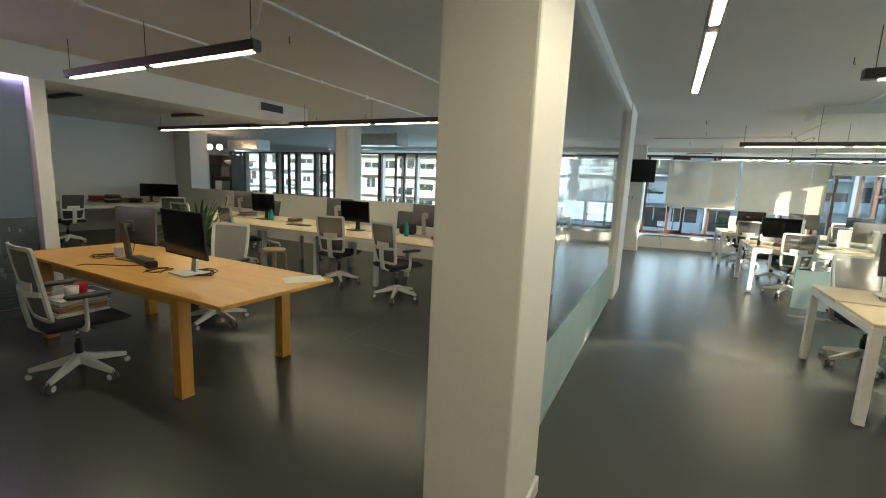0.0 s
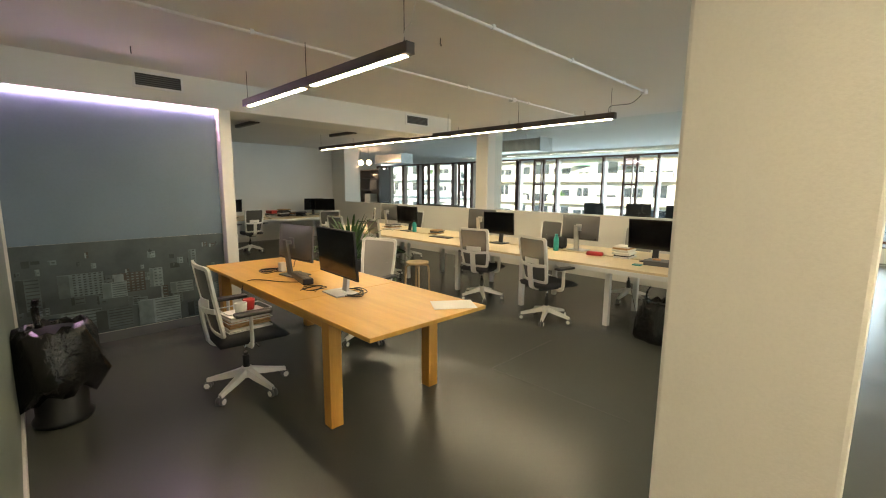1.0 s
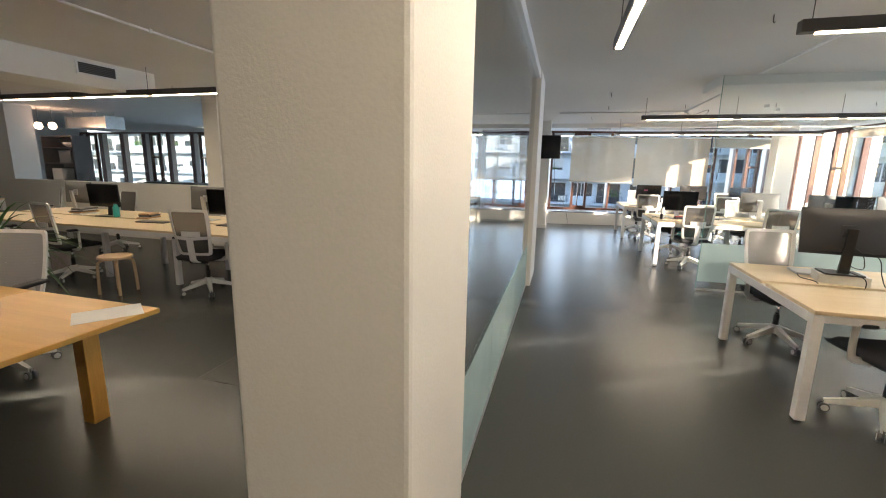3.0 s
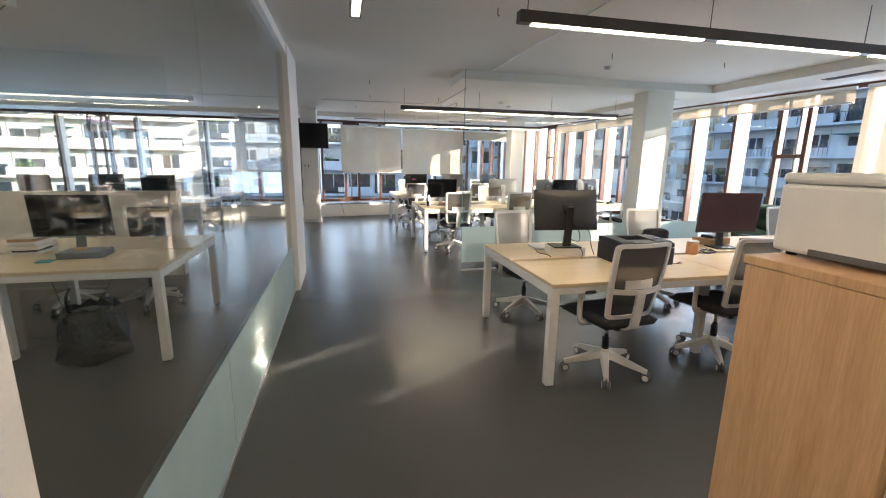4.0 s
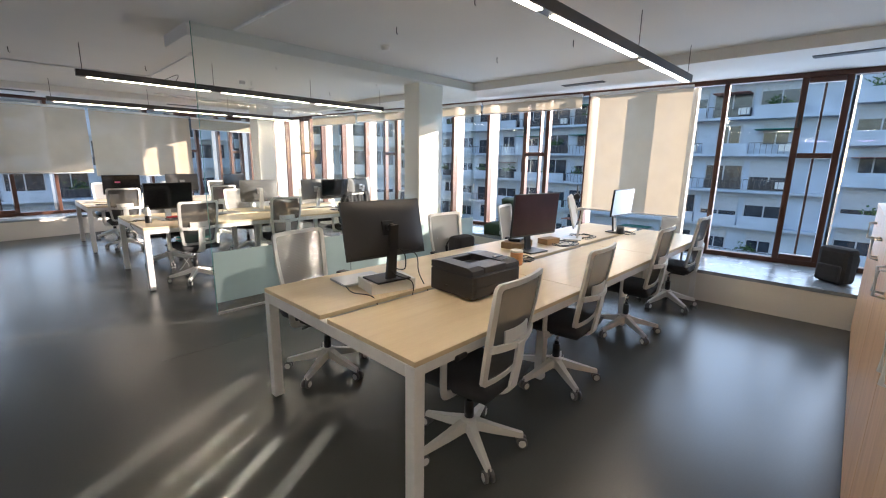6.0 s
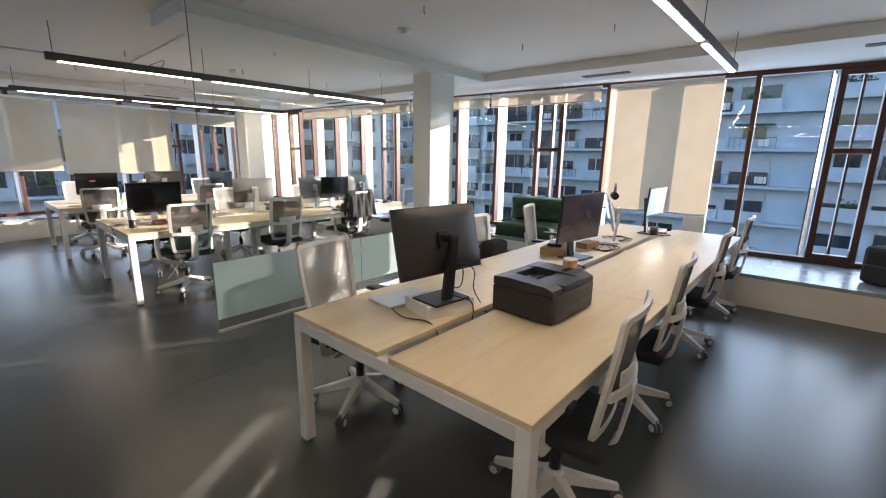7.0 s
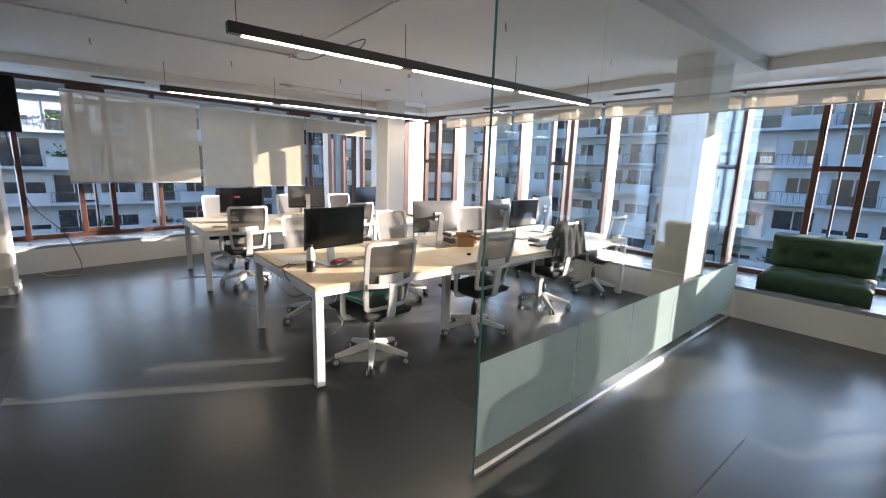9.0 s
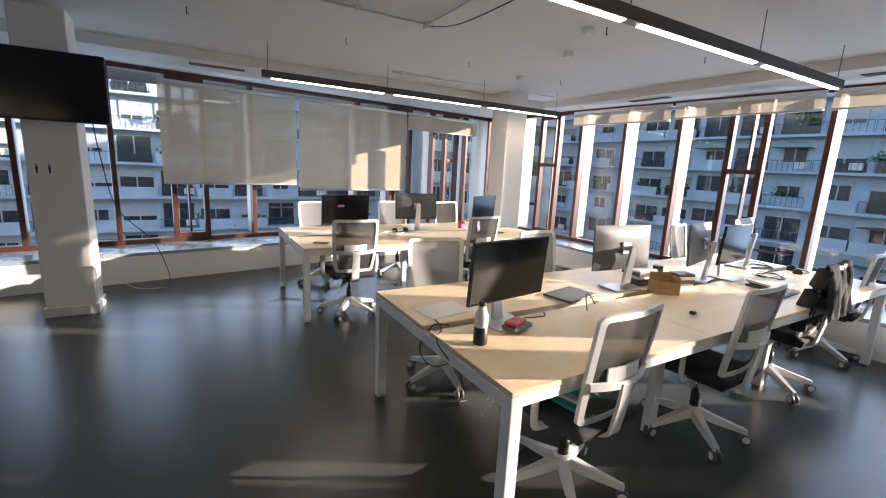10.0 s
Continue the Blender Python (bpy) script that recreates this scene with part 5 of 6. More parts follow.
# first bench
slab("monitor_box", 2.95, 5.46, T, 0.30, 0.22, 0.07, -14, PAPER, "flat white cardboard box under the monitor", "box")
laptop(2.92, 5.72, T, -7)
jar(4.09, 5.25, T, 0.05, 0.12, ORANGE, "food jar with an orange label and white lid")
slab("wooden_box", 4.70, 5.66, T, 0.30, 0.2, 0.06, 12, KRAFT, "brown wooden box beside the monitor", "box")
slab("black_pouch", 4.70, 5.67, T + 0.061, 0.18, 0.12, 0.03, 20, PLASTIC_B, "black zipped pouch on the wooden box", "pouch", 0.012)
slab("card_box", 5.1, 5.55, T, 0.2, 0.12, 0.055, -8, KRAFT, "open brown cardboard box on the desk", "box")
tangle(4.3, 5.28, T, 0.12, 3, 12)
tangle(5.2, 5.42, T, 0.2, 8, 14)
tangle(5.75, 5.5, T, 0.22, 9, 14)
tangle(6.35, 5.25, T, 0.13, 4, 8)
bm = bmn()
lathe(bm, [(0.04, 0), (0.045, 0.09), (0.04, 0.09), (0.036, 0.01)], 16)
solid("mug", bm, GREY_P, "grey mug under the far monitor", "mug", m=pose(6.28, 5.3, T))
for i, rz in enumerate((10, 35, 60)):
    bm = bmn()
    rod(bm, (-0.05, 0, 0.006), (0.05, 0, 0.006), 0.004, n=6)
    solid("marker_pen", bm, (KRAFT, PLASTIC_B, PAPER)[i], "thin marker pen lying beside the printer", "pen", "pens", m=pose(3.66 + 0.03 * i, 4.93 + 0.02 * i, T, 0, 0, rz))
cord([(2.98, 5.42, 0.95), (2.92, 5.36, 0.86), (3.02, 5.3, 0.8), (3.0, 5.28, 0.70), (2.9, 5.27, 0.62)])
cord([(2.96, 5.44, 1.0), (3.1, 5.36, 0.96), (3.17, 5.40, 0.82), (3.18, 5.36, 0.745), (3.2, 5.28, 0.64)])
cord([(2.98, 5.44, 1.02), (2.94, 5.38, 0.9), (3.05, 5.4, 0.86), (3.0, 5.35, 0.98), (2.95, 5.4, 1.02)], label="looped black cable behind the monitor")
cord([(2.75, 5.62, T + 0.012), (2.72, 5.5, T + 0.006), (2.76, 5.36, T + 0.006), (2.75, 5.28, T - 0.05), (2.8, 5.27, 0.6)])
tangle(3.0, 5.27, 0.585, 0.03, 21, 8, CABLE_W, "white cables lying in the cable tray")
headphones(5.54, 5.5, 1.165, 24)
# second bench
bottle(2.52, 9.490, T, 0.032, 0.21, PLASTIC_W, "white steel drink bottle with a black base", sleeve=PLASTIC_B)
slab("grey_tray", 2.80, 9.555, T + 0.013, 0.16, 0.09, 0.024, 15, GREY_P, "small dark grey pouch on the monitor's foot", "pouch", 0.008)
slab("red_case", 2.79, 9.560, T + 0.0375, 0.12, 0.07, 0.018, 22, RED, "red glasses case lying on a pouch", "case", 0.008)
slab("paper_sheet", 2.6, 9.980, T, 0.30, 0.21, 0.002, 8, PAPER, "printed white sheet of paper", "paper", 0)
cord([(2.47, 9.840, T + 0.006), (2.44, 9.720, T + 0.004), (2.36, 9.620, T - 0.02), (2.40, 9.470, 0.62), (2.5, 9.570, 0.5), (2.7, 9.720, 0.58)])
cord([(2.5, 9.740, T + 0.006), (2.42, 9.780, T), (2.37, 9.820, 0.6), (2.55, 9.920, 0.42), (2.8, 9.740, 0.6)])
cord([(2.95, 9.670, T + 0.006), (3.05, 9.620, T + 0.02), (3.12, 9.700, T + 0.006), (3.18, 9.720, T - 0.05)])
cord([(3.4, 9.620, T + 0.006), (3.45, 9.680, T + 0.09), (3.55, 9.700, T + 0.02), (3.6, 9.720, T - 0.06)])
slab("laptop", 3.55, 9.900, T, 0.32, 0.22, 0.016, 12, GREY_P, "dark closed laptop on the desk", "laptop", 0.005)
book_stack(4.36, 9.95, T, 80, 5, 6, "short stack of dark notebooks", (PLASTIC_B, GREY_P, PAPER), 0.9)
card_box = thing("card_box", "open brown card box on the desk", "box", pose(4.28, 9.70, T, 0, 0, -28))
bm = bmn()
box(bm, -0.085, -0.06, 0, 0.085, 0.06, 0.004)
part("bottom", bm, KRAFT, card_box)
for x0, y0, x1, y1, h in ((-0.085, -0.06, 0.085, -0.057, 0.09), (-0.085, 0.057, 0.085, 0.06, 0.14), (-0.085, -0.057, -0.082, 0.057, 0.09), (0.082, -0.057, 0.085, 0.057, 0.12)):
    bm = bmn()
    box(bm, x0, y0, 0.004, x1, y1, h)
    part("side", bm, KRAFT, card_box)
book_stack(4.50, 9.70, T, 75, 7, 7, "tall stack of dark and white notebooks", size=0.6)
slab("black_token", 4.0, 9.320, T, 0.03, 0.03, 0.02, 0, PLASTIC_B, "small black plug on the desk", "plug")
jar(4.62, 9.98, T, 0.04, 0.11, GREY_P, "dark pen pot with pens", PLASTIC_B)
keyboard(5.15, 9.320, T, 4)
book_stack(5.3, 9.470, T, 85, 3, 17, "thin stack of dark folders")
headphones(6.2, 9.670, T + 0.015, 40, True)
tangle(5.75, 9.670, T, 0.18, 12, 14)
tangle(6.1, 9.920, T, 0.2, 13, 12)
cord([(3.0, 9.870, 0.6), (2.95, 10.020, 0.25), (3.05, 10.070, 0.006), (2.85, 10.120, 0.006), (2.9, 9.920, 0.006), (3.15, 9.970, 0.3)], CABLE_W, label="white cable hanging to the floor under the desk")
# third bench
slab("pink_note", 2.74, 12.479, 1.07, 0.075, 0.003, 0.075, 184, PINK, "pink sticky note on the monitor", "note", 0)
slab("phone", 2.45, 12.190, T, 0.075, 0.15, 0.009, 60, PLASTIC_B, "black phone lying on the desk", "phone")
slab("paper_sheet", 2.6, 12.790, T, 0.30, 0.21, 0.002, 20, PAPER, "white sheet of paper on the desk", "paper", 0)
tangle(3.4, 12.540, T, 0.18, 15, 14, CABLE_W, "tangled white cable on the desk")
headphones(3.55, 12.740, T + 0.012, 10, True)
slab("laptop", 4.65, 12.340, T, 0.32, 0.22, 0.016, 14, GREY_P, "dark closed laptop under the monitor", "laptop", 0.005)
slab("pink_cup", 4.5, 12.790, T, 0.07, 0.07, 0.1, 10, PINK, "small pink box on the desk", "box", 0.01)
cord([(1.9, 12.690, 0.008), (2.2, 12.790, 0.008), (2.55, 12.590, 0.008), (2.8, 12.790, 0.008), (2.9, 12.690, 0.4)], label="black cable on the floor under the desk")
# west bench
bottle(-5.3, 6.25, T, 0.04, 0.2, TEAL, "teal plastic water bottle on the desk")
book_stack(-4.75, 6.3, T, 20, 5, 31, "pile of paper and notebooks")
keyboard(-4.35, 6.0, T, 6)
jar(-2.75, 6.0, T, 0.05, 0.11, ORANGE, "brown patterned mug of pens", KRAFT)
jar(-2.62, 6.1, T, 0.045, 0.13, PAPER, "white patterned cup on the desk")
slab("black_bag", -2.42, 6.35, T, 0.26, 0.14, 0.16, 8, SEAT, "soft black bag on the desk", "bag", 0.04)
bottle(-2.3, 6.12, T, 0.035, 0.22, TEAL, "teal drink bottle on the desk", TEAL)
slab("pencil_case", -1.75, 6.1, T, 0.2, 0.08, 0.05, 10, RED, "dark red pencil case", "pencil case", 0.02)
book_stack(-1.45, 6.25, T, 5, 8, 34, "letter trays full of paper")
slab("grey_pad", -0.95, 6.0, T, 0.3, 0.22, 0.05, 4, GREY_P, "grey monitor riser with notes on it", "riser")
slab("yellow_note", -1.0, 6.02, T + 0.051, 0.08, 0.08, 0.012, 15, ORANGE, "block of yellow notes", "notes", 0)
slab("cyan_note", -1.13, 5.82, T, 0.09, 0.09, 0.01, 5, TEAL, "block of turquoise notes", "notes", 0)
book_stack(-6.0, 6.3, T, 0, 6, 36, "pile of folders on the desk")
cord([(-0.78, 5.9, T + 0.004), (-0.72, 5.85, 0.6), (-1.0, 5.9, 0.2), (-1.2, 6.1, 0.008), (-1.4, 6.0, 0.008)])
cord([(-1.5, 6.4, 0.66), (-1.3, 6.2, 0.3), (-1.25, 6.15, 0.05), (-1.6, 6.25, 0.008)])
# desk along the white wall
for i, (x, y, n) in enumerate(((-10.7, 5.9, 5), (-10.6, 6.2, 9), (-10.75, 6.5, 8), (-10.5, 6.65, 6))):
    book_stack(x, y, T, 12 * i, n, 50 + i, "untidy pile of folders and paper on the wall desk", (PAPER, GREY_P, PLASTIC_B, PLASTIC_B, KRAFT))
slab("red_crate", -10.8, 5.98, T, 0.3, 0.22, 0.16, 5, RED, "dark red crate on the wall desk", "crate", 0.01)
# beech table
TT = 0.75
slab("paper_sheet", -1.41, 3.21, TT, 0.21, 0.30, 0.002, -35, PAPER, "white sheet of paper at the table's corner", "paper", 0)


def power_strip(x, y, z, rz):
    root = thing("power_strip", "black dock with sockets on the table", "power strip", pose(x, y, z, 0, 0, rz))
    bm = bmn()
    box(bm, -0.20, -0.045, 0, 0.20, 0.045, 0.055, 0.012)
    part("body", bm, PLASTIC_B, root)
    for i in range(6):
        bm = bmn()
        rod(bm, (-0.15 + i * 0.06, 0, 0.055), (-0.15 + i * 0.06, 0, 0.057), 0.02, n=14)
        part("socket", bm, GREY_P, root)


power_strip(-2.84, 2.8, TT, -12)
slab("charger", -3.36, 2.86, TT, 0.06, 0.06, 0.09, 0, PLASTIC_W, "white cube charger on the table", "charger", 0.01)
tangle(-3.45, 2.78, TT, 0.16, 41, 16)
tangle(-2.2, 2.88, TT, 0.20, 42, 16)
tangle(-2.5, 2.72, TT, 0.14, 43, 10)
cord([(-2.75, 2.8, TT + 0.005), (-2.9, 2.65, TT + 0.005), (-3.1, 2.55, TT + 0.005), (-3.15, 2.46, TT + 0.003), (-3.13, 2.40, TT - 0.05), (-3.1, 2.42, 0.5)])
cord([(-3.2, 2.9, TT + 0.06), (-3.3, 2.98, TT + 0.13), (-3.2, 3.02, TT + 0.2)])


# tray of papers on the chair by the table
def letter_tray(x, y, z, rz):
    root = thing("letter_tray", "white wire tray of papers and a red pot on the chair", "letter tray", pose(x, y, z, 0, 0, rz))
    for zz in (0.0, 0.07, 0.14):
        bm = bmn()
        for a, b in (((-0.12, -0.16), (0.12, -0.16)), ((0.12, -0.16), (0.12, 0.16)), ((0.12, 0.16), (-0.12, 0.16)), ((-0.12, 0.16), (-0.12, -0.16))):
            rod(bm, (*a, zz + 0.004), (*b, zz + 0.004), 0.004, n=6)
        part("wire_rim", bm, METAL_W, root)
    for zz in (0.005, 0.03, 0.055, 0.08, 0.1):
        bm = bmn()
        box(bm, -0.11, -0.15, zz, 0.11, 0.15, zz + 0.016, 0.002, pose(0, 0, 0, 0, 0, zz * 60 - 3))
        part("paper", bm, KRAFT if zz < 0.06 and zz > 0.01 else PAPER, root)
    bm = bmn()
    lathe(bm, [(0.035, 0.12), (0.045, 0.2), (0.04, 0.2), (0.03, 0.125)], 14, (-0.03, 0.05, 0))
    part("red_pot", bm, RED, root)
    bm = bmn()
    lathe(bm, [(0.04, 0.12), (0.045, 0.2), (0.04, 0.2), (0.035, 0.125)], 14, (0.04, -0.04, 0))
    part("white_pot", bm, PAPER, root)


letter_tray(-2.72, 2.26, 0.497, 2)


# backpack on the bench, cables by the television pillar
def backpack(x, y, z, rz, label, s=1.0):
    root = thing("backpack", label, "backpack", pose(x, y, z, 0, 0, rz))
    bm = bmn()
    box(bm, -0.15 * s, -0.09 * s, 0, 0.15 * s, 0.09 * s, 0.38 * s, 0.05 * s)
    part("body", bm, SEAT, root)
    bm = bmn()
    box(bm, -0.11 * s, 0.085 * s, 0.03 * s, 0.11 * s, 0.13 * s, 0.20 * s, 0.02 * s)
    part("pocket", bm, SEAT, root)
    for q in (-1, 1):
        bm = bmn()
        sweep(bm, smooth_path([(q * 0.08 * s, -0.09 * s, 0.34 * s), (q * 0.1 * s, -0.15 * s, 0.24 * s), (q * 0.1 * s, -0.09 * s, 0.05 * s)], 5), 0.018, 0.006, n=6)
        part("strap", bm, SEAT, root)


backpack(7.25, 3.42, ZB, 60, "black backpack leaning on the window bench")
backpack(4.42, 6.12, 0.50, 178, "dark bag lying on the chair seat", 0.85)
cord([(0.62, 12.93, 1.8), (0.64, 13.0, 1.5), (0.7, 13.2, 1.0), (0.93, 13.6, 0.6), (1.02, 13.8, 0.3), (1.06, 13.8, 0.06), (0.93, 13.6, 0.008)], label="black cable hanging down from the television", r=0.005)
cord([(0.7, 14.0, 0.3), (0.72, 13.85, 0.2), (0.6, 13.8, 0.12), (0.75, 13.75, 0.01), (1.0, 13.7, 0.008)], CABLE_W, label="white cable by the window bench")
# toilet pictograms on the pillar
for i in (0, 1):
    bm = bmn()
    rod(bm, (0, 0, 0.042), (0, -0.002, 0.042), 0.008, n=12)
    box(bm, -0.009, -0.002, 0.0, 0.009, 0.0, 0.03)
    box(bm, -0.006, -0.002, -0.03, 0.006, 0.0, 0.0)
    solid("pictogram_sign", bm, PLASTIC_B, "small black pictogram on the pillar", "sign", "pictograms", m=pose(0.19 + 0.085 * i, 12.998, 1.36))



def jacket(x, y, rz):
    """A coat hung over a chair's back, with folds and two sleeves."""
    root = thing("jacket", "black jacket hung over the back of an office chair", "jacket", pose(x, y, 0, 0, 0, rz))

    def cloth(u, v):
        a = (v - 0.5) * 2
        side = 1 if a < 0 else -1
        drop = abs(a)
        fold = 0.012 * math.sin(u * 19 + drop * 4) + 0.008 * math.sin(u * 43)
        wide = 0.235 + 0.02 * drop
        return Vector(((u - 0.5) * 2 * wide, -0.285 + side * (0.022 + 0.03 * drop) * min(1, drop * 6) + fold, 1.035 - (0.46 if side > 0 else 0.38) * drop + 0.01 * math.sin(u * 9)))
    bm = bmn()
    sheet(bm, cloth, 24, 16)
    part("cloth", bm, SEAT, root)
    for q in (-1, 1):
        bm = bmn()
        sweep(bm, smooth_path([(q * 0.2, -0.27, 1.0), (q * 0.26, -0.24, 0.85), (q * 0.255, -0.2, 0.68), (q * 0.22, -0.19, 0.56)], 5), 0.05, 0.035, n=10)
        part("sleeve", bm, SEAT, root)


jacket(5.2, 9.33, 4)
for i, (mat_, name_) in enumerate(((TEAL, "teal"), (PAPER, "white"), (TEAL, "teal"))):
    slab("folder", 2.90 + 0.02 * i, 9.3 + 0.015 * i, 0.4985 + 0.018 * i, 0.23, 0.31, 0.016, 8 + 9 * i, mat_, name_ + " card folder lying on a chair seat", "folder", 0.002, "folders on the chair")
slab("white_carton", 2.85, 6.0, 0.4985, 0.2, 0.24, 0.11, 12, PAPER, "small white printed carton on a chair seat", "box")

# ---- beyond the low wall ----
bm = bmn()
box(bm, -11.7, 9.83, 0, -10.65, 9.85, 2.1)
shelf = thing("shelf_unit", "tall dark open shelf unit behind the glazing", "shelf")
part("back_panel", bm, DARKWOOD, shelf)
for x in (-11.7, -10.68):
    bm = bmn()
    box(bm, x, 9.42, 0, x + 0.03, 9.828, 2.1, 0.003)
    part("side_panel", bm, DARKWOOD, shelf)
for z in (0.08, 0.55, 1.0, 1.42, 1.8, 2.07):
    bm = bmn()
    box(bm, -11.668, 9.42, z, -10.682, 9.828, z + 0.028, 0.002)
    part("shelf_board", bm, DARKWOOD, shelf)
bm = bmn()
lathe(bm, [(0.05, 0), (0.13, 0.07), (0.15, 0.12), (0.14, 0.12), (0.04, 0.012)], 20)
solid("bowl", bm, PLASTIC_W, "white bowl on the dark shelf unit", "bowl", m=pose(-11.0, 9.6, 1.828))
slab("grey_crate", -11.0, 9.6, 1.448, 0.4, 0.3, 0.3, 0, GREY_P, "grey crate on the dark shelf unit", "crate", 0.01)
slab("white_file_box", -11.35, 9.6, 1.028, 0.3, 0.3, 0.28, 4, PLASTIC_W, "white file box on the dark shelf unit", "box", 0.008)
sb = thing("sideboard", "long dark sideboard in the far room", "sideboard")
bm = bmn()
box(bm, -11.2, 11.6, 0.1, -9.2, 12.05, 0.92, 0.006)
part("body", bm, DARKWOOD, sb)
for x in (-11.1, -9.35):
    for y in (11.65, 11.95):
        bm = bmn()
        box(bm, x, y, 0, x + 0.05, y + 0.05, 0.1)
        part("leg", bm, DARKWOOD, sb)
bench_desk(-4.6, -1.4, 10.4, 11.8, 2, "bench desk in the far room behind glazing")
for x, y, rz in ((-4.1, 10.9, 170), (-3.2, 11.3, 10), (-2.2, 10.9, 190)):
    monitor(x, y, T, rz, label="dark monitor in the far room")


def duct(x0, x1, y, z):
    bm = bmn()
    box(bm, x0, y - 0.22, z - 0.13, x1, y + 0.22, z + 0.13, 0.006)
    n = int((x1 - x0) / 1.1)
    for i in range(n + 1):
        x = x0 + (x1 - x0) * i / max(n, 1)
        box(bm, x - 0.02, y - 0.24, z - 0.15, x + 0.02, y + 0.24, z + 0.15)
    for i in (0.2, 0.8):
        x = x0 + (x1 - x0) * i
        for s in (-0.22, 0.22):
            rod(bm, (x, y + s, z + 0.1), (x, y + s, ZC), 0.006, n=6)
    solid("air_duct", bm, DUCT, "galvanised rectangular air duct hung from the ceiling", "air duct", "air ducts")


duct(-6.2, -4.5, 9.3, 2.48)
duct(-11.2, -9.9, 9.95, 2.44)
for x, y in ((-11.1, 9.05), (-10.75, 9.12)):
    root = thing("pendant_lamp", "round glowing pendant lamp in the far room", "lamp", pose(x, y, 2.3), group="pendant lamps")
    bm = bmn()
    lathe(bm, [(0.01, -0.08), (0.06, -0.06), (0.08, 0), (0.06, 0.06), (0.015, 0.08)], 18)
    part("globe", bm, glow("pendant_globe", (1.0, 0.62, 0.42), 6.0), root)
    bm = bmn()
    rod(bm, (0, 0, 0.07), (0, 0, ZC - 2.3), 0.003, n=6)
    part("cord", bm, CABLE, root)


# ---- outside: street and apartment buildings ----
# pale render; the blue of skylit shade is mixed into its colour
FAC = material("blue_skylit_render", (0.52, 0.60, 0.71), 0.8, vary=0.1, scale=0.6, bump=0.1)
FAC2 = material("cream_render", (0.70, 0.66, 0.60), 0.8, vary=0.1, scale=0.6, bump=0.1)
DARKGLASS = material("far_window_glass", (0.045, 0.06, 0.085), 0.1, vary=0.3, scale=2)
SHUTTER = material("pale_shutter", (0.50, 0.53, 0.58), 0.7)
RAILM = material("dark_balcony_rail", (0.10, 0.10, 0.11), 0.5)
AWN = material("green_awning", (0.03, 0.22, 0.18), 0.8)
ASPH = material("asphalt", (0.05, 0.05, 0.05), 0.9, vary=0.1)
BRICKR = material("red_brick_render", (0.33, 0.13, 0.10), 0.85, vary=0.15)
structure("ground", ASPH, (-300, -300, -16.5, 400, 400, -16.0), label="asphalt street far below")


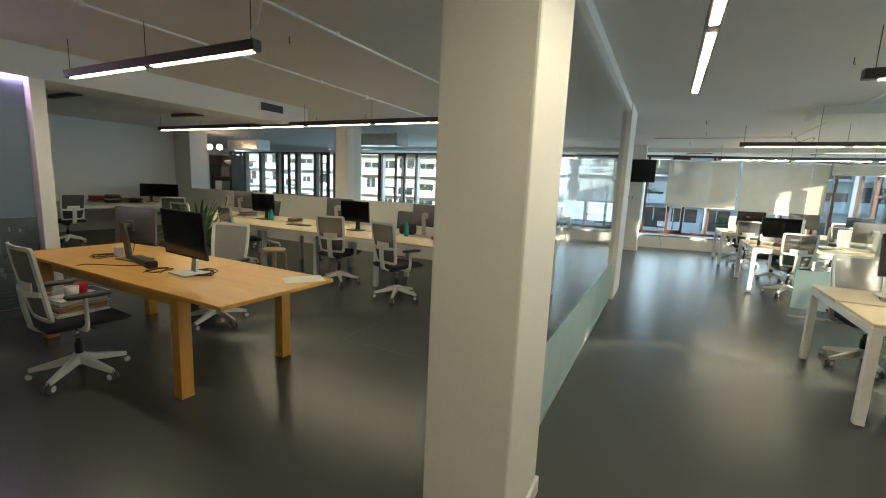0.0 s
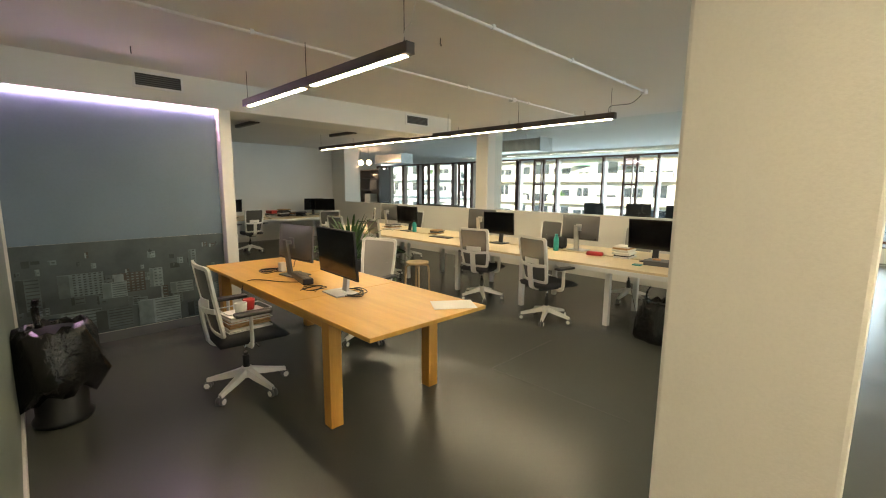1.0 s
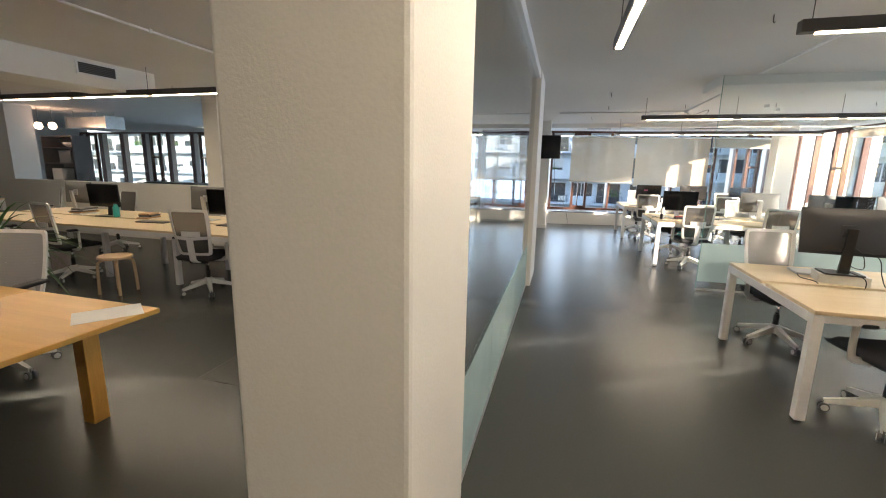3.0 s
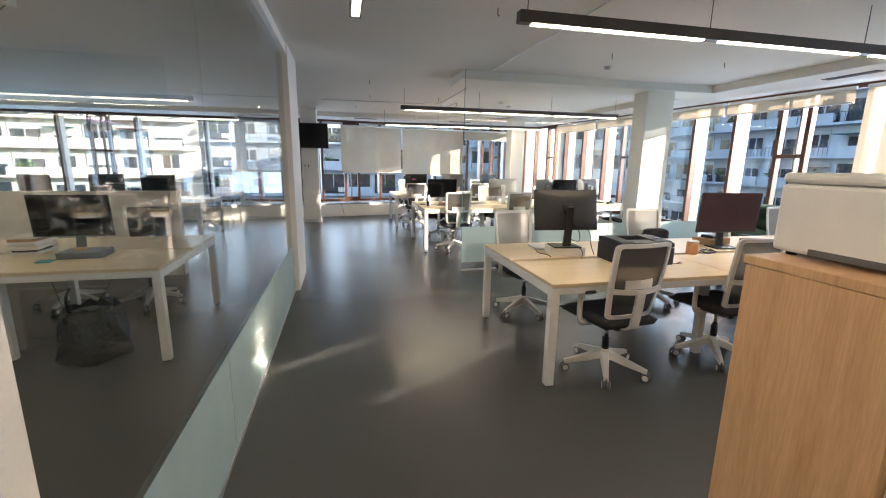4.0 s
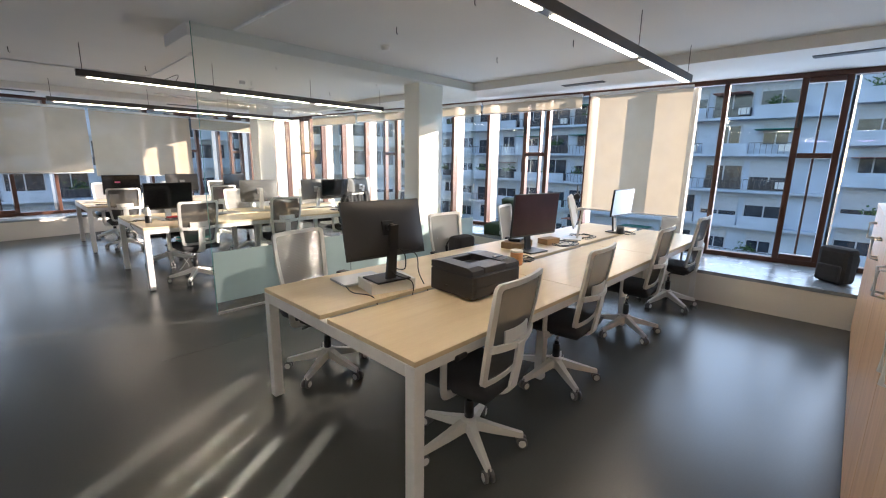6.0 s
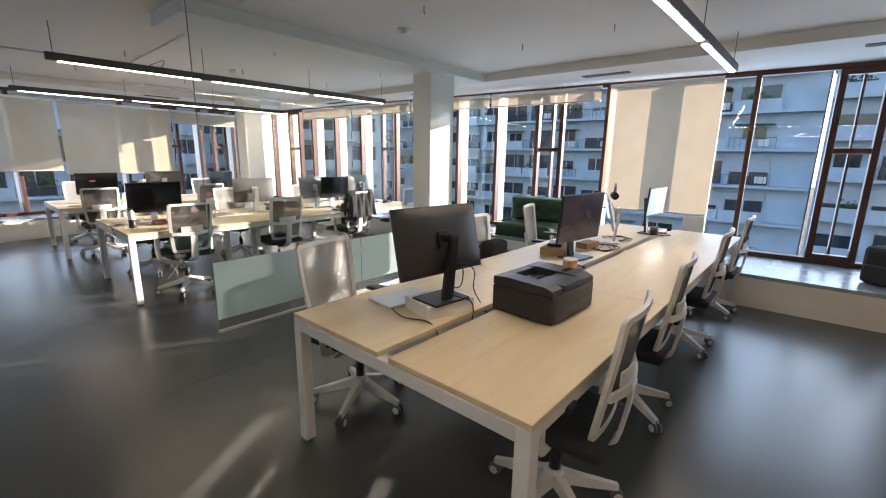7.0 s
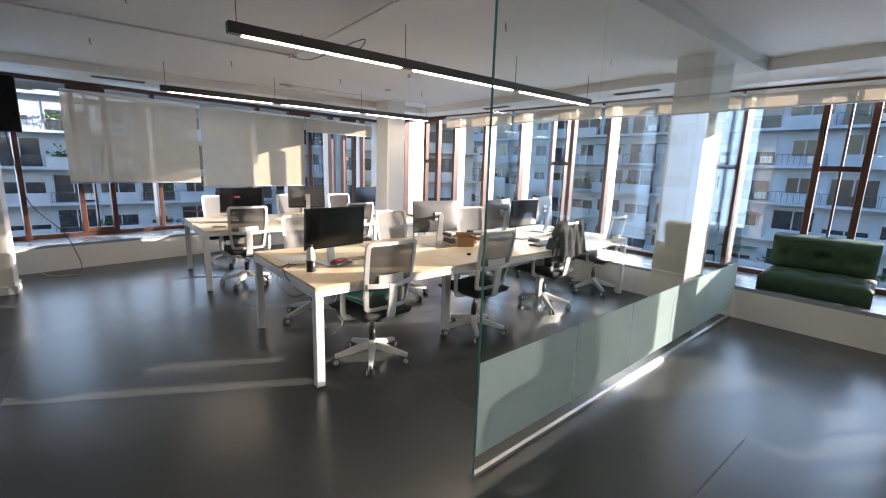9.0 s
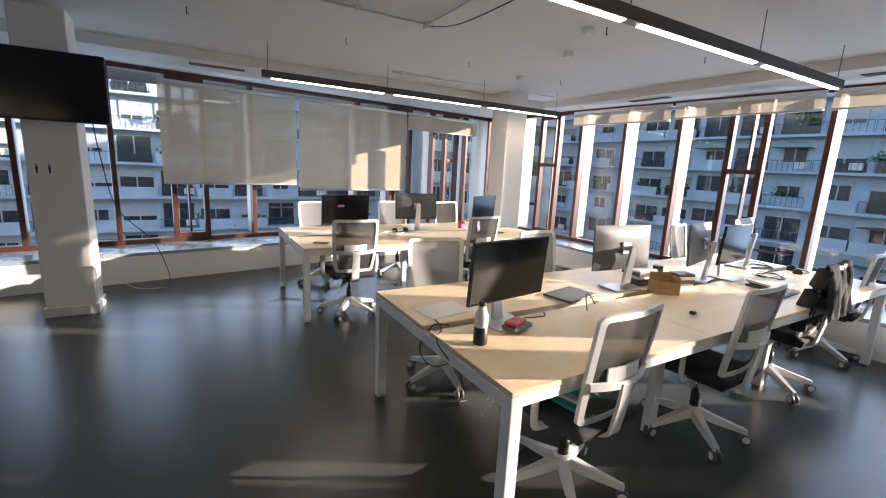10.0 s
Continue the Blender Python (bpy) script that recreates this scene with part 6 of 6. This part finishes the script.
def apartment(name, origin, turn, width, floors_lo, floors_hi, wall_mat, bay, seed, label, depth=9.0, rails=0.15):
    """A block with storeys, balconies and windows; its front looks along -y before its turn."""
    rnd = random.Random(seed)
    root = thing(name, label, "building", pose(*origin, 0, 0, turn))
    sh = 3.0
    z0, z1 = floors_lo * sh, floors_hi * sh
    bm = bmn()
    box(bm, -width / 2, 0, z0 - 8, width / 2, depth, z1)
    part("wall", bm, wall_mat, root)
    bm = bmn()
    box(bm, -width / 2 - 0.2, -0.25, z1, width / 2 + 0.2, depth, z1 + 0.35)
    part("roof", bm, wall_mat, root)
    n = int(width / bay)
    for f in range(floors_lo, floors_hi):
        zf = f * sh
        bm = bmn()
        box(bm, -width / 2, -1.1, zf - 0.12, width / 2, -0.002, zf + 0.1)
        slab = part("balcony_slab", bm, wall_mat, root)
        for i in range(n):
            xa = -width / 2 + (i + 0.5) * bay
            kind_ = rnd.random()
            w = bay * (0.26 if kind_ < 0.35 else 0.42)
            bm = bmn()
            box(bm, xa - w, -0.05, zf + (0.9 if kind_ < 0.35 else 0.12), xa + w, 0.02, zf + 2.4)
            for k in (-1, 0, 1):
                box(bm, xa + k * w - 0.05, -0.09, zf + 0.85, xa + k * w + 0.05, -0.04, zf + 2.45, mi=1)
            box(bm, xa - w - 0.05, -0.09, zf + 2.4, xa + w + 0.05, -0.04, zf + 2.5, mi=1)
            hs = rnd.choice((0.0, 0.3, 0.6, 1.2))
            if hs:
                box(bm, xa - w + 0.05, -0.075, zf + 2.4 - hs, xa + w - 0.05, -0.052, zf + 2.4, mi=2)
            part("window", bm, [DARKGLASS, SHUTTER, SHUTTER], root)
            if rnd.random() > rails:
                bm = bmn()
                box(bm, xa - bay * 0.48, -1.1, zf + 0.1, xa + bay * 0.48, -1.04, zf + 0.95)
                part("parapet", bm, wall_mat, root)
            else:
                bm = bmn()
                box(bm, xa - bay * 0.48, -1.08, zf + 0.95, xa + bay * 0.48, -1.04, zf + 1.0)
                for k in range(9):
                    xx = xa - bay * 0.48 + bay * 0.96 * k / 8
                    box(bm, xx - 0.015, -1.07, zf + 0.1, xx + 0.015, -1.04, zf + 0.95)
                part("railing", bm, RAILM, root)
            if rnd.random() < 0.12:
                bm = bmn()
                box(bm, xa - bay * 0.4, -1.6, zf + 2.0, xa + bay * 0.4, -0.1, zf + 2.05, m=None)
                part("awning", bm, rnd.choice((AWN, SHUTTER, BRICKR)), root)
            if rnd.random() < 0.16:
                bm = bmn()
                x0_ = xa + rnd.uniform(-0.3, 0.3) * bay
                for q in range(70):
                    c = Vector((x0_ + rnd.gauss(0, 0.4), -0.95 + rnd.gauss(0, 0.12), zf + 1.0 + abs(rnd.gauss(0, 0.3))))
                    e1, e2 = (Vector((rnd.uniform(-1, 1), rnd.uniform(-1, 1), rnd.uniform(-1, 1))) * 0.12 for _ in range(2))
                    bm.faces.new([bm.verts.new(c + v) for v in (e1, e2, -e1, -e2)])
                part("balcony_plant", bm, LEAF, root)
            if rnd.random() < 0.25:
                bm = bmn()
                box(bm, xa + w * 0.4, -0.75, zf + 0.3, xa + w * 0.4 + 0.8, -0.45, zf + 0.85, 0.02)
                part("air_conditioner", bm, METAL_W, root)
    return root


apartment("apartment_building", (46.0, -38.08, 0.2), -90, 36, -5, 6, FAC, 3.6, 3, "tall pale apartment block across the street, tinted blue as in skylit shade")
apartment("apartment_building", (46.0, -7.8, 0.2), -90, 24.2, -5, 3, FAC, 3.1, 21, "lower pale apartment block with balconies across the street", rails=0.3)
apartment("apartment_building", (46.0, 30.6, -0.6), -90, 52, -5, 5, FAC, 3.3, 5, "pale apartment block with long balconies across the street", rails=0.5)
apartment("apartment_building", (6.0, 56.0, 0.4), 0, 40, -5, 5, FAC, 3.1, 11, "apartment block with deep balconies to the north", rails=0.5)
apartment("apartment_building", (27.5, 44.0, 0.0), -20, 14, -5, 4, FAC2, 3.3, 8, "cream apartment block at the street corner")
apartment("apartment_building", (-30.0, 56.0, -0.6), 0, 31, -5, 5, FAC2, 3.3, 12, "cream apartment block to the north")
apartment("apartment_building", (-65.0, 56.0, -0.2), 0, 38, -5, 5, FAC, 3.5, 14, "pale apartment block to the north")
